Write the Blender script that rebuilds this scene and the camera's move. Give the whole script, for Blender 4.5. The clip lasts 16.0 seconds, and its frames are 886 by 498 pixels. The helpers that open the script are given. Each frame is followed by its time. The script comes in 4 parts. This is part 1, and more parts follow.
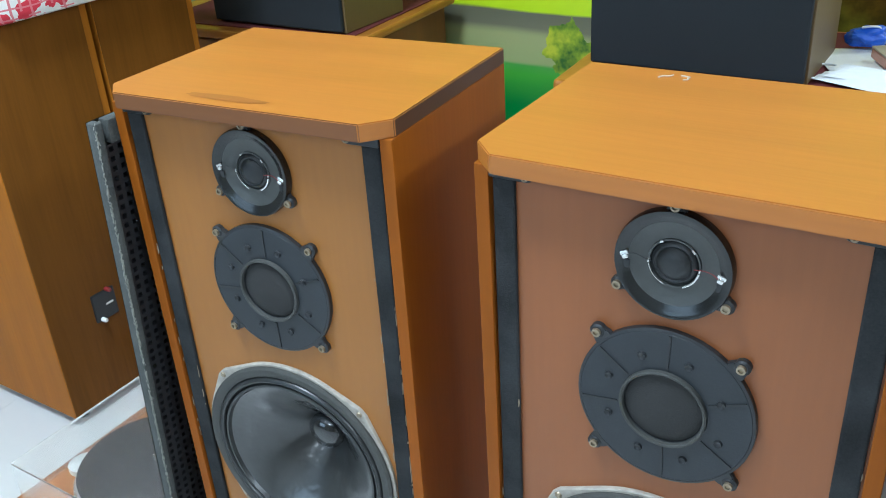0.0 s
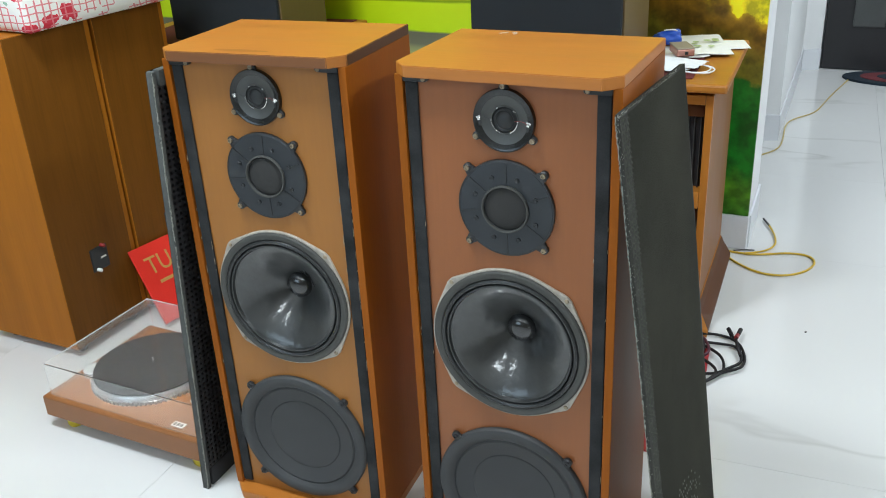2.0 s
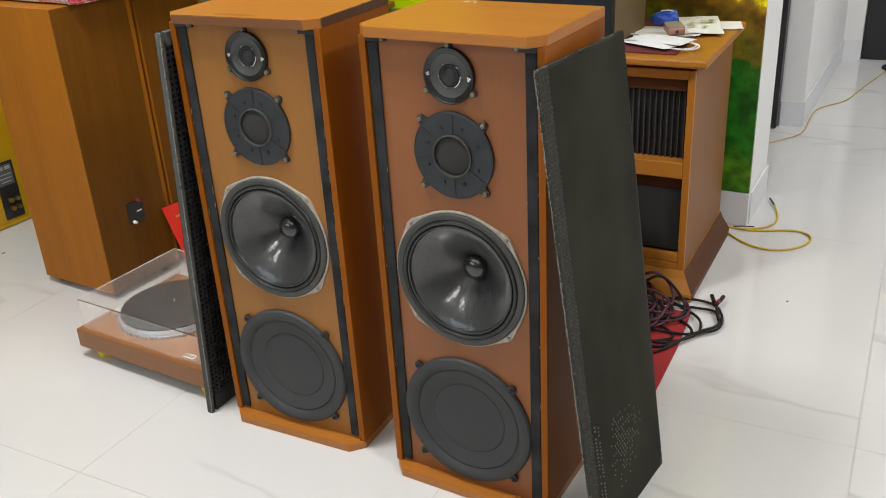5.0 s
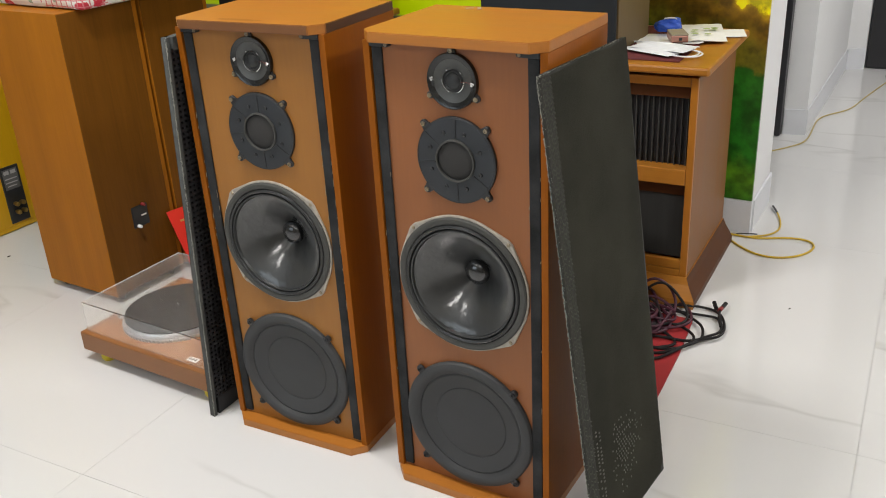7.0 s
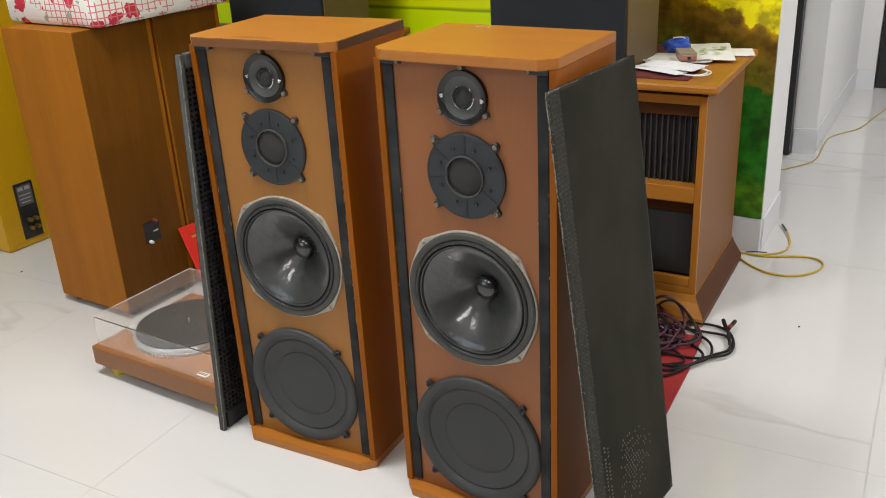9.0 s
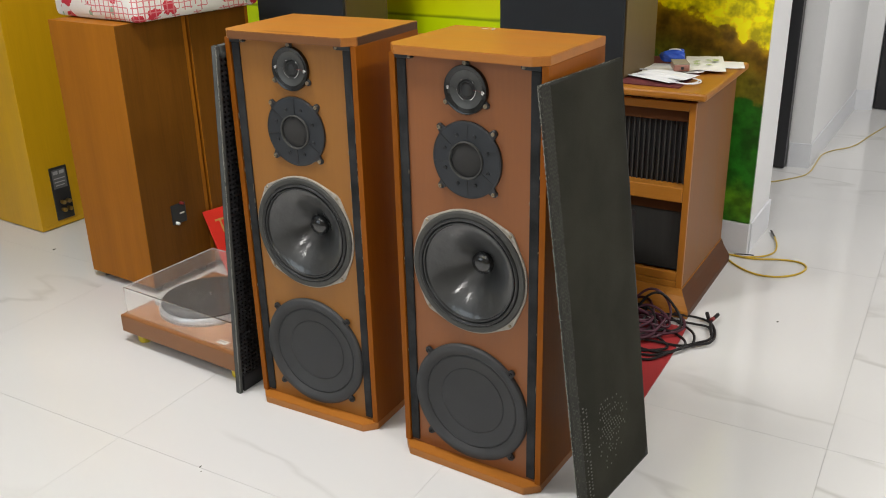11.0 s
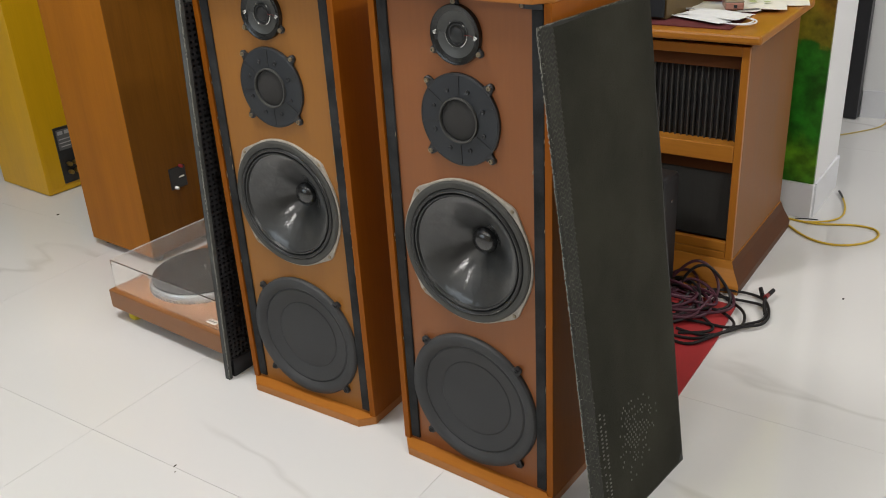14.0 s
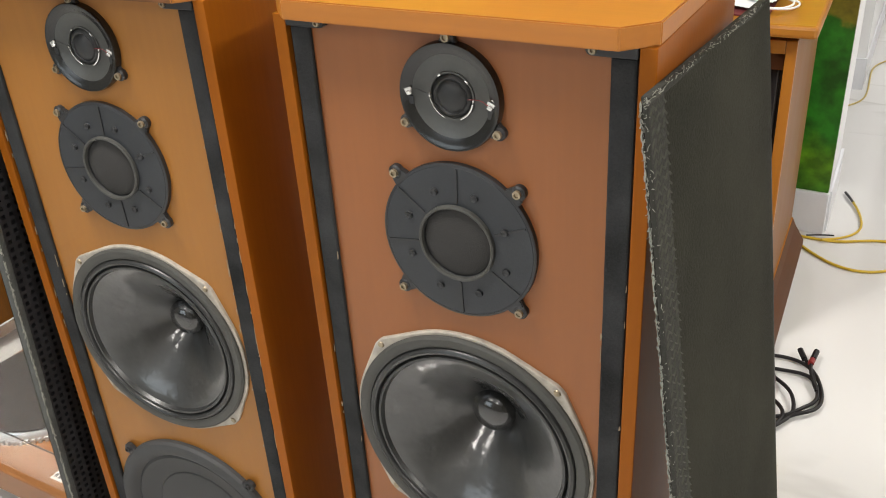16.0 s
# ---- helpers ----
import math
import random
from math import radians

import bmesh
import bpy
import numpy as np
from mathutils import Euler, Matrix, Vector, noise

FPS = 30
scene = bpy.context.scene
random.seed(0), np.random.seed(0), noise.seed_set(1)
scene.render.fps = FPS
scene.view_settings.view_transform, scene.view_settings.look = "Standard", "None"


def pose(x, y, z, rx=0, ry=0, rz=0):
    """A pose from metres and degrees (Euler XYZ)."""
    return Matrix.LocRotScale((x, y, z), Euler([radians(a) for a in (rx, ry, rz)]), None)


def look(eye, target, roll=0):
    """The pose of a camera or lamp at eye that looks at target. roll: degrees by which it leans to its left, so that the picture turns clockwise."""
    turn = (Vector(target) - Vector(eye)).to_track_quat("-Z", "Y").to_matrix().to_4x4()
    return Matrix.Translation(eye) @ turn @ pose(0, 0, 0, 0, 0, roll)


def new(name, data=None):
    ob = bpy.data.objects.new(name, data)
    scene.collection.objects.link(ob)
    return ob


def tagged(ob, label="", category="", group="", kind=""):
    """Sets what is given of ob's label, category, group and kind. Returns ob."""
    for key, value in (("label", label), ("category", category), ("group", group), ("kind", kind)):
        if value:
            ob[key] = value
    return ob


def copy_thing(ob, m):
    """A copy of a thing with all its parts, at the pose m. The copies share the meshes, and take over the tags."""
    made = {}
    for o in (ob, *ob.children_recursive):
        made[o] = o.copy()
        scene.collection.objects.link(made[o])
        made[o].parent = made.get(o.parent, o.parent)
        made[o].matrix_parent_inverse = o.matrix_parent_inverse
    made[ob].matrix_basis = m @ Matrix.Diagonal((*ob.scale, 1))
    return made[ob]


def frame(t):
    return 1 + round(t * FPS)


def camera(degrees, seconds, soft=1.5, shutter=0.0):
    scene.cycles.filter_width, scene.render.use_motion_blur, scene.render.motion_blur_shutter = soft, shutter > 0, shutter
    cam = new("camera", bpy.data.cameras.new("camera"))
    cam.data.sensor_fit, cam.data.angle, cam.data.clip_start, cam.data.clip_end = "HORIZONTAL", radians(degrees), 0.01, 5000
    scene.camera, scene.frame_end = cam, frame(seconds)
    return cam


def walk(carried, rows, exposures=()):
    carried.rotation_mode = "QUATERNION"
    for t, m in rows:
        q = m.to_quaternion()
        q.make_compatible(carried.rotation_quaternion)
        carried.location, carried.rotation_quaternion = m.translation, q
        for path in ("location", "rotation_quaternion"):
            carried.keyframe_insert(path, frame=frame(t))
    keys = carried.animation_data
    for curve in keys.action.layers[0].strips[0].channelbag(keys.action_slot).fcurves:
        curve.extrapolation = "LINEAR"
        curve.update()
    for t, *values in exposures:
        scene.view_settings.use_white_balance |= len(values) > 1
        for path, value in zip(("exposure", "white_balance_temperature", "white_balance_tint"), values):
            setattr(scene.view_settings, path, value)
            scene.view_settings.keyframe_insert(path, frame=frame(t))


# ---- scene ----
cam = camera(52.1, 16.0, soft=1.0)
# stops, kelvin, tint of the clip's own drifting exposure and white balance
EXPOSURE = [(0, 0.58, 5100, 0), (1.0, 0.53, 5250, -1), (2.0, 0.43, 5720, 3), (3.0, 0.2, 5950, 6), (3.6, 0.2, 6000, 7), (4.5, 0.2, 6400, 10), (7.0, 0.23, 6550, 11), (11.5, 0.16, 6550, 11), (12.5, 0.14, 6550, 11), (13.5, 0.08, 6550, 11), (14.2, 0.02, 6600, 11), (15.0, 0.26, 6700, 12), (16.0, 0.58, 6750, 11)]
PATH = [
    (0, (0.419, 0.011, 1.296), (-0.569, 1.478, 0.361), -3.8),
    (0.5, (0.5, -0.217, 1.315), (-0.409, 1.318, 0.41), -4.5),
    (1, (0.571, -0.39, 1.335), (-0.264, 1.201, 0.457), -3.8),
    (1.5, (0.675, -0.487, 1.342), (-0.137, 1.129, 0.487), -3.0),
    (2, (0.744, -0.591, 1.336), (-0.093, 1.018, 0.493), -3.1),
    (2.5, (0.746, -0.669, 1.327), (-0.081, 0.94, 0.477), -3.9),
    (3, (0.771, -0.725, 1.32), (-0.046, 0.885, 0.46), -4.1),
    (3.5, (0.856, -0.725, 1.328), (0.012, 0.872, 0.471), -3.3),
    (4, (0.97, -0.692, 1.327), (0.055, 0.878, 0.489), -2.4),
    (4.5, (1.029, -0.678, 1.319), (0.058, 0.853, 0.475), -3.5),
    (7, (1.043, -0.686, 1.315), (0.055, 0.843, 0.486), -3.2),
    (7.5, (1.028, -0.667, 1.326), (0.043, 0.875, 0.518), -3.4),
    (8, (1.028, -0.679, 1.327), (0.036, 0.868, 0.538), -3.4),
    (8.5, (1.033, -0.679, 1.324), (0.031, 0.864, 0.54), -3.4),
    (9, (1.051, -0.698, 1.313), (0.038, 0.835, 0.524), -3.2),
    (11.5, (1.207, -0.885, 1.32), (0.169, 0.65, 0.568), -1.1),
    (12, (1.21, -0.877, 1.321), (0.182, 0.667, 0.574), -1.1),
    (12.5, (1.221, -0.844, 1.319), (0.188, 0.691, 0.558), -1.0),
    (13, (1.246, -0.747, 1.301), (0.171, 0.741, 0.508), -0.4),
    (13.5, (1.25, -0.657, 1.264), (0.126, 0.773, 0.433), -1.3),
    (14, (1.13, -0.55, 1.242), (-0.002, 0.861, 0.389), -3.4),
    (14.5, (0.975, -0.44, 1.215), (-0.106, 0.992, 0.331), -3.9),
    (15, (0.856, -0.275, 1.197), (-0.129, 1.197, 0.267), -1.3),
    (15.5, (0.737, -0.125, 1.19), (-0.18, 1.374, 0.235), -1.1),
    (16, (0.598, -0.009, 1.195), (-0.305, 1.488, 0.223), -3.7),
]
walk(cam, [(t, look(eye, target, roll)) for t, eye, target, roll in PATH], EXPOSURE)

# ---- world and light ----
world = bpy.data.worlds.new("world")
scene.world = world
world.use_nodes = True
wbg = world.node_tree.nodes["Background"]
wbg.inputs["Color"].default_value = (0.75, 0.85, 1.0, 1)
wbg.inputs["Strength"].default_value = 0.3


def area(name, m, sx, sy, watts, colour):
    data = bpy.data.lights.new(name, "AREA")
    data.shape, data.size, data.size_y, data.energy, data.color = "RECTANGLE", sx, sy, watts, colour
    ob = new(name, data)
    ob.matrix_world = m
    return ob


# ---- materials ----
def mat(name, base, rough=0.5, metal=0.0, var=0.12, scale=8.0, stretch=(1, 1, 1), bump=0.05, fine=120.0, coat=0.0, spec=0.5, dark=None):
    """Base colour with variation at two scales, plus fine relief."""
    m = bpy.data.materials.new(name)
    m.use_nodes = True
    nt = m.node_tree
    n, l = nt.nodes, nt.links
    b = n["Principled BSDF"]
    tc = n.new("ShaderNodeTexCoord")
    mp = n.new("ShaderNodeMapping")
    mp.inputs["Scale"].default_value = stretch
    l.new(tc.outputs["Object"], mp.inputs["Vector"])
    big = n.new("ShaderNodeTexNoise")
    big.inputs["Scale"].default_value, big.inputs["Detail"].default_value = scale, 6
    small = n.new("ShaderNodeTexNoise")
    small.inputs["Scale"].default_value, small.inputs["Detail"].default_value = fine, 4
    l.new(mp.outputs[0], big.inputs["Vector"])
    l.new(mp.outputs[0], small.inputs["Vector"])
    mix = n.new("ShaderNodeMix")
    mix.data_type = "RGBA"
    lo = dark or tuple(c * (1 - 2 * var) for c in base)
    hi = tuple(min(1, c * (1 + var)) for c in base)
    mix.inputs["A"].default_value, mix.inputs["B"].default_value = (*lo, 1), (*hi, 1)
    add = n.new("ShaderNodeMath")
    add.operation = "MULTIPLY_ADD"
    add.inputs[1].default_value, add.inputs[2].default_value = 0.4, -0.2
    l.new(small.outputs["Fac"], add.inputs[0])
    sm = n.new("ShaderNodeMath")
    sm.operation = "ADD"
    sm.use_clamp = True
    l.new(big.outputs["Fac"], sm.inputs[0])
    l.new(add.outputs[0], sm.inputs[1])
    l.new(sm.outputs[0], mix.inputs["Factor"])
    l.new(mix.outputs["Result"], b.inputs["Base Color"])
    rr = n.new("ShaderNodeMapRange")
    rr.inputs["To Min"].default_value, rr.inputs["To Max"].default_value = max(0, rough - 0.07), min(1, rough + 0.07)
    l.new(big.outputs["Fac"], rr.inputs["Value"])
    l.new(rr.outputs[0], b.inputs["Roughness"])
    b.inputs["Metallic"].default_value = metal
    b.inputs["Coat Weight"].default_value = coat
    b.inputs["Coat Roughness"].default_value = 0.25
    b.inputs["Specular IOR Level"].default_value = spec
    if bump:
        bp = n.new("ShaderNodeBump")
        bp.inputs["Strength"].default_value, bp.inputs["Distance"].default_value = bump, 0.002
        l.new(small.outputs["Fac"], bp.inputs["Height"])
        l.new(bp.outputs[0], b.inputs["Normal"])
    return m


def wood(name, base, axis="z", rough=0.42, var=0.16, coat=0.0):
    st = {"x": (0.06, 1, 1), "y": (1, 0.06, 1), "z": (1, 1, 0.06)}[axis]
    return mat(name, base, rough, 0, var, 14.0, st, 0.04, 160.0, coat)


# side veneer darker than the tops; partly the sides' shade put into colour
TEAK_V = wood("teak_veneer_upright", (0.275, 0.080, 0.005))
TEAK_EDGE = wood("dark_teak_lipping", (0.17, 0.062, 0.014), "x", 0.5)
# right edge face of the left top: its shade is put into this colour
TEAK_EDGE_SHADE = wood("shaded_right_lipping", (0.085, 0.036, 0.013), "y", 0.6)
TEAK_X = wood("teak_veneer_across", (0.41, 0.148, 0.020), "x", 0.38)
BAFFLE = wood("baffle_veneer", (0.305, 0.124, 0.018), "z", 0.45, 0.11)
BAFFLE_R = wood("baffle_veneer_reddish", (0.255, 0.087, 0.023), "z", 0.45, 0.11)
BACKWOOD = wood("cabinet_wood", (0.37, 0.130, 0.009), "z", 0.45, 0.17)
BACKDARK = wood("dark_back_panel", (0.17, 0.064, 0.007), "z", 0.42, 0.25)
GOLDWOOD = wood("golden_wood", (0.6, 0.33, 0.004), "z", 0.4, 0.1)
# side and back wood duller and darker than the front and top wood
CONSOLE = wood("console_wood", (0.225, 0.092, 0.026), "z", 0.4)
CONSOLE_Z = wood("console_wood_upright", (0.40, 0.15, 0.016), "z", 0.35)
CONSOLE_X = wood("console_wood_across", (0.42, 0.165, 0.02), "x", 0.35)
for m_spec in (TEAK_V, BACKWOOD, BACKDARK):  # dull old varnish
    m_spec.node_tree.nodes["Principled BSDF"].inputs["Specular IOR Level"].default_value = 0.12
FELT = mat("black_felt", (0.036, 0.0375, 0.039), 0.9, 0, 0.5, 22, bump=0.4, fine=600)
CLOTH = mat("grille_cloth", (0.036, 0.0355, 0.026), 0.95, 0, 0.4, 7, (1, 1, 0.8), 0.9, 420)
BOARD = mat("black_board", (0.012, 0.012, 0.014), 0.6, 0, 0.2, 20)
BLACK = mat("black_plastic", (0.02, 0.021, 0.023), 0.4, 0, 0.15, 20)
DRIVER = mat("grey_black_moulding", (0.027, 0.0305, 0.035), 0.42, 0, 0.16, 20, bump=0.1, fine=400)
DOME = mat("soft_dome", (0.016, 0.017, 0.018), 0.45, 0, 0.15, 30, bump=0.1, fine=500)
CONE = mat("coated_cone", (0.026, 0.0275, 0.027), 0.40, 0, 0.32, 10, bump=0.8, fine=42, coat=1.0)
TWFACE = mat("matt_tweeter_face", (0.058, 0.06, 0.057), 0.45, 0, 0.2, 25, bump=0.06, fine=300, coat=0.15)
GASK = mat("grey_gasket", (0.058, 0.058, 0.053), 0.55, 0, 0.15, 25, bump=0.1, fine=300)
GLOSSY = mat("gloss_black_plate", (0.009, 0.0095, 0.0095), 0.2, 0, 0.15, 20, bump=0.03, coat=0.2)
MESHD = mat("dome_mesh", (0.032, 0.031, 0.030), 0.8, 0, 0.15, 30, bump=0.3, fine=900)
CAP = mat("gloss_dust_cap", (0.006, 0.0065, 0.007), 0.06, 0, 0.2, 20, bump=0.02, coat=1.0)
CONE.node_tree.nodes["Principled BSDF"].inputs["Coat Roughness"].default_value = 0.15
CONE.node_tree.nodes["Bump"].inputs["Distance"].default_value = 0.0015
CONE.node_tree.nodes["Noise Texture.001"].inputs["Detail"].default_value = 2.0
CONE.node_tree.links.new(CONE.node_tree.nodes["Bump"].outputs[0], CONE.node_tree.nodes["Principled BSDF"].inputs["Coat Normal"])
RUBBER = mat("rubber_surround", (0.024, 0.025, 0.025), 0.33, 0, 0.15, 20)
ABRM = mat("matt_foam_disc", (0.041, 0.0425, 0.044), 0.62, 0, 0.15, 15, bump=0.15, fine=500)
CAST = mat("pale_cast_metal", (0.42, 0.385, 0.33), 0.45, 0.1, 0.3, 30)
SCREW = mat("screw_steel", (0.36, 0.30, 0.21), 0.45, 0.8, 0.2, 60)
REDP = mat("red_plastic", (0.22, 0.02, 0.02), 0.4, 0, 0.1, 40)
SOLDER = mat("bright_solder", (0.8, 0.8, 0.78), 0.25, 0.9, 0.1, 60)
TAUPE = mat("bounce_cutting_taupe", (0.30, 0.28, 0.25), 0.7, 0, 0.05, 3, bump=0.03)
WHITE = mat("white_paint", (0.78, 0.79, 0.8), 0.6, 0, 0.03, 3, bump=0.03)
SKIRT = mat("white_skirting", (0.74, 0.76, 0.8), 0.35, 0, 0.04, 3, bump=0)
DARKDOOR = mat("dark_door_paint", (0.02, 0.02, 0.023), 0.4, 0, 0.2, 4)
RED = mat("red_card", (0.75, 0.03, 0.02), 0.45, 0, 0.06, 10)
GROUT = mat("tile_joint", (0.6, 0.6, 0.59), 0.6, 0, 0.05, 20)


for m_spec, level in ((FELT, 0.2), (CLOTH, 0.15), (ABRM, 0.45), (DRIVER, 0.38), (RUBBER, 0.5), (GASK, 0.4), (MESHD, 0.4), (CONE, 0.5), (CONSOLE, 0.2)):
    m_spec.node_tree.nodes["Principled BSDF"].inputs["Specular IOR Level"].default_value = level


def marble():
    m = bpy.data.materials.new("white_marble_tile")
    m.use_nodes = True
    n, l = m.node_tree.nodes, m.node_tree.links
    b = n["Principled BSDF"]
    tc = n.new("ShaderNodeTexCoord")
    info = n.new("ShaderNodeObjectInfo")
    addv = n.new("ShaderNodeVectorMath")
    addv.operation = "MULTIPLY_ADD"
    comb = n.new("ShaderNodeCombineXYZ")
    for k in range(3):
        l.new(info.outputs["Random"], comb.inputs[k])
    l.new(comb.outputs[0], addv.inputs[0])
    addv.inputs[1].default_value = (17, 31, 7)
    l.new(tc.outputs["Object"], addv.inputs[2])
    warp = n.new("ShaderNodeTexNoise")
    warp.inputs["Scale"].default_value, warp.inputs["Detail"].default_value = 1.3, 5
    warp.inputs["Roughness"].default_value = 0.42
    drawn = n.new("ShaderNodeMapping")
    drawn.inputs["Rotation"].default_value = (0, 0, radians(38))
    drawn.inputs["Scale"].default_value = (0.45, 1.5, 1)
    l.new(addv.outputs[0], drawn.inputs["Vector"])
    l.new(drawn.outputs[0], warp.inputs["Vector"])
    sub = n.new("ShaderNodeMath")
    sub.operation = "SUBTRACT"
    sub.inputs[1].default_value = 0.5
    l.new(warp.outputs["Fac"], sub.inputs[0])
    ab = n.new("ShaderNodeMath")
    ab.operation = "ABSOLUTE"
    l.new(sub.outputs[0], ab.inputs[0])
    ramp = n.new("ShaderNodeValToRGB")
    ramp.color_ramp.elements[0].position, ramp.color_ramp.elements[0].color = 0.0, (0.53, 0.527, 0.515, 1)
    ramp.color_ramp.elements[1].position, ramp.color_ramp.elements[1].color = 0.012, (0.665, 0.665, 0.658, 1)
    l.new(ab.outputs[0], ramp.inputs["Fac"])
    cloud = n.new("ShaderNodeTexNoise")
    cloud.inputs["Scale"].default_value, cloud.inputs["Detail"].default_value = 1.4, 3
    l.new(addv.outputs[0], cloud.inputs["Vector"])
    mr = n.new("ShaderNodeMapRange")
    mr.inputs["From Min"].default_value, mr.inputs["From Max"].default_value = 0.45, 0.62
    l.new(cloud.outputs["Fac"], mr.inputs["Value"])
    mix = n.new("ShaderNodeMix")
    mix.data_type = "RGBA"
    mix.inputs["A"].default_value = (0.665, 0.665, 0.658, 1)
    l.new(mr.outputs[0], mix.inputs["Factor"])
    l.new(ramp.outputs["Color"], mix.inputs["B"])
    l.new(mix.outputs["Result"], b.inputs["Base Color"])
    b.inputs["Roughness"].default_value = 0.1
    return m


MARBLE = marble()


# ---- building blocks ----
def finish(name, bm, material, parent=None, label="", smooth=False):
    bmesh.ops.recalc_face_normals(bm, faces=bm.faces)
    me = bpy.data.meshes.new(name)
    if smooth:
        for f in bm.faces:
            f.smooth = True
        for e in bm.edges:
            if len(e.link_faces) == 2 and e.calc_face_angle(0) > 0.6:
                e.smooth = False
    bm.to_mesh(me)
    bm.free()
    me.materials.append(material)
    ob = new(name, me)
    if parent:
        ob.parent = parent
    if label:
        ob["label"] = label
    return ob


part = finish


def thing(name, m, label, category, group="", kind=""):
    ob = new(name)
    ob.empty_display_size = 0.05
    ob.matrix_world = m
    return tagged(ob, label, category, group, kind)


def box(x0, y0, z0, x1, y1, z1, bevel=0.002, bm=None):
    own = bmesh.new()
    r = bmesh.ops.create_cube(own, size=1)
    bmesh.ops.transform(own, matrix=Matrix.Translation(((x0 + x1) / 2, (y0 + y1) / 2, (z0 + z1) / 2)) @ Matrix.Diagonal((abs(x1 - x0), abs(y1 - y0), abs(z1 - z0), 1)), verts=r["verts"])
    if bevel:
        bmesh.ops.bevel(own, geom=own.edges[:], offset=bevel, segments=2, affect="EDGES", profile=0.5)
    if bm is None:
        return own
    me = bpy.data.meshes.new("tmp")
    own.to_mesh(me)
    own.free()
    bm.from_mesh(me)
    bpy.data.meshes.remove(me)
    return bm


def prism(outline, z0, z1, bevel=0.0):
    """Solid over an outline of (x, y)."""
    bm = bmesh.new()
    vs = [bm.verts.new((x, y, z0)) for x, y in outline]
    f = bm.faces.new(vs)
    ex = bmesh.ops.extrude_face_region(bm, geom=[f])
    for v in ex["geom"]:
        if isinstance(v, bmesh.types.BMVert):
            v.co.z = z1
    if bevel:
        bmesh.ops.bevel(bm, geom=bm.edges[:], offset=bevel, segments=2, affect="EDGES")
    return bm


def lathe(profile, seg=64, bm=None, m=Matrix()):
    """Turned solid round the y axis: profile of (radius, y); y grows away from the viewer."""
    bm = bm or bmesh.new()
    rings = []
    for r, y in profile:
        if r < 1e-5:
            rings.append([bm.verts.new(m @ Vector((0, y, 0)))])
        else:
            rings.append([bm.verts.new(m @ Vector((r * math.cos(a), y, r * math.sin(a)))) for a in (2 * math.pi * k / seg for k in range(seg))])
    for a, b in zip(rings, rings[1:]):
        for k in range(seg):
            q = (k + 1) % seg
            vs = [a[k % len(a)], a[q % len(a)], b[q % len(b)], b[k % len(b)]]
            vs = list(dict.fromkeys(vs))
            if len(vs) > 2:
                bm.faces.new(vs)
    return bm


def pierced(x0, x1, z0, z1, y0, y1, holes, seg=64):
    """Upright board with round holes on its middle line: holes of (height, radius)."""
    bm = bmesh.new()
    loops = [[(x0, z0), (x1, z0), (x1, z1), (x0, z1)]]
    for cz, r in holes:
        loops.append([(r * math.cos(2 * math.pi * k / seg), cz + r * math.sin(2 * math.pi * k / seg)) for k in range(seg)])
    edges = []
    for lp in loops:
        vs = [bm.verts.new((x, y0, z)) for x, z in lp]
        edges += [bm.edges.new((vs[k], vs[(k + 1) % len(vs)])) for k in range(len(vs))]
    bmesh.ops.triangle_fill(bm, use_beauty=True, use_dissolve=False, edges=edges)
    ex = bmesh.ops.extrude_face_region(bm, geom=bm.faces[:])
    for v in ex["geom"]:
        if isinstance(v, bmesh.types.BMVert):
            v.co.y = y1
    return bm


def tube(points, radius, seg=8, res=8):
    """Bent tube along smooth points, as a mesh."""
    cu = bpy.data.curves.new("tmp", "CURVE")
    cu.dimensions, cu.bevel_depth, cu.bevel_resolution, cu.resolution_u, cu.use_fill_caps = "3D", radius, 2, res, True
    sp = cu.splines.new("NURBS")
    sp.points.add(len(points) - 1)
    for p, co in zip(sp.points, points):
        p.co = (*co, 1)
    sp.use_endpoint_u, sp.order_u = True, 4
    ob = bpy.data.objects.new("tmp", cu)
    me = ob.to_mesh()
    bm = bmesh.new()
    bm.from_mesh(me)
    ob.to_mesh_clear()
    bpy.data.objects.remove(ob)
    bpy.data.curves.remove(cu)
    return bm


T = Matrix.Translation


# ---- the large structure ----
YAW = 3.6
H = 2.8


def wall(name, outline, label, z0=0.0, z1=H, material=None):
    return tagged(finish(name, prism(outline, z0, z1), material or WHITE), label, "wall", kind="structure")


floor = tagged(finish("floor", box(-4, -4, -0.12, 4, 6, -0.006, 0), GROUT), "white polished marble tiled floor with fine joints", "floor", kind="structure")
ceiling = tagged(finish("ceiling", box(-4, -4, H, 4, 6, H + 0.1, 0), WHITE), "plain white ceiling", "ceiling", kind="structure")
# closing walls out of view, toned taupe to cut bounced light
wall("wall_west", [(-3.4, -4), (-3.25, -4), (-3.25, 6), (-3.4, 6)], "unseen closing wall, taupe to cut bounced light", material=TAUPE)
wall("wall_east", [(3.2, -4), (3.35, -4), (3.35, 6), (3.2, 6)], "unseen closing wall, taupe to cut bounced light", material=TAUPE)
south = tagged(new("wall_south"), "unseen closing wall, taupe to cut bounced light, with an added window", "wall", kind="structure")
for x0, x1, z0, z1 in ((-3.25, -2.7, 0, H), (-0.5, 3.2, 0, H), (-2.7, -0.5, 0, 0.75), (-2.7, -0.5, 2.35, H)):
    finish("wall_section", prism([(x0, -3.6), (x1, -3.6), (x1, -3.45), (x0, -3.45)], z0, z1), TAUPE, south)
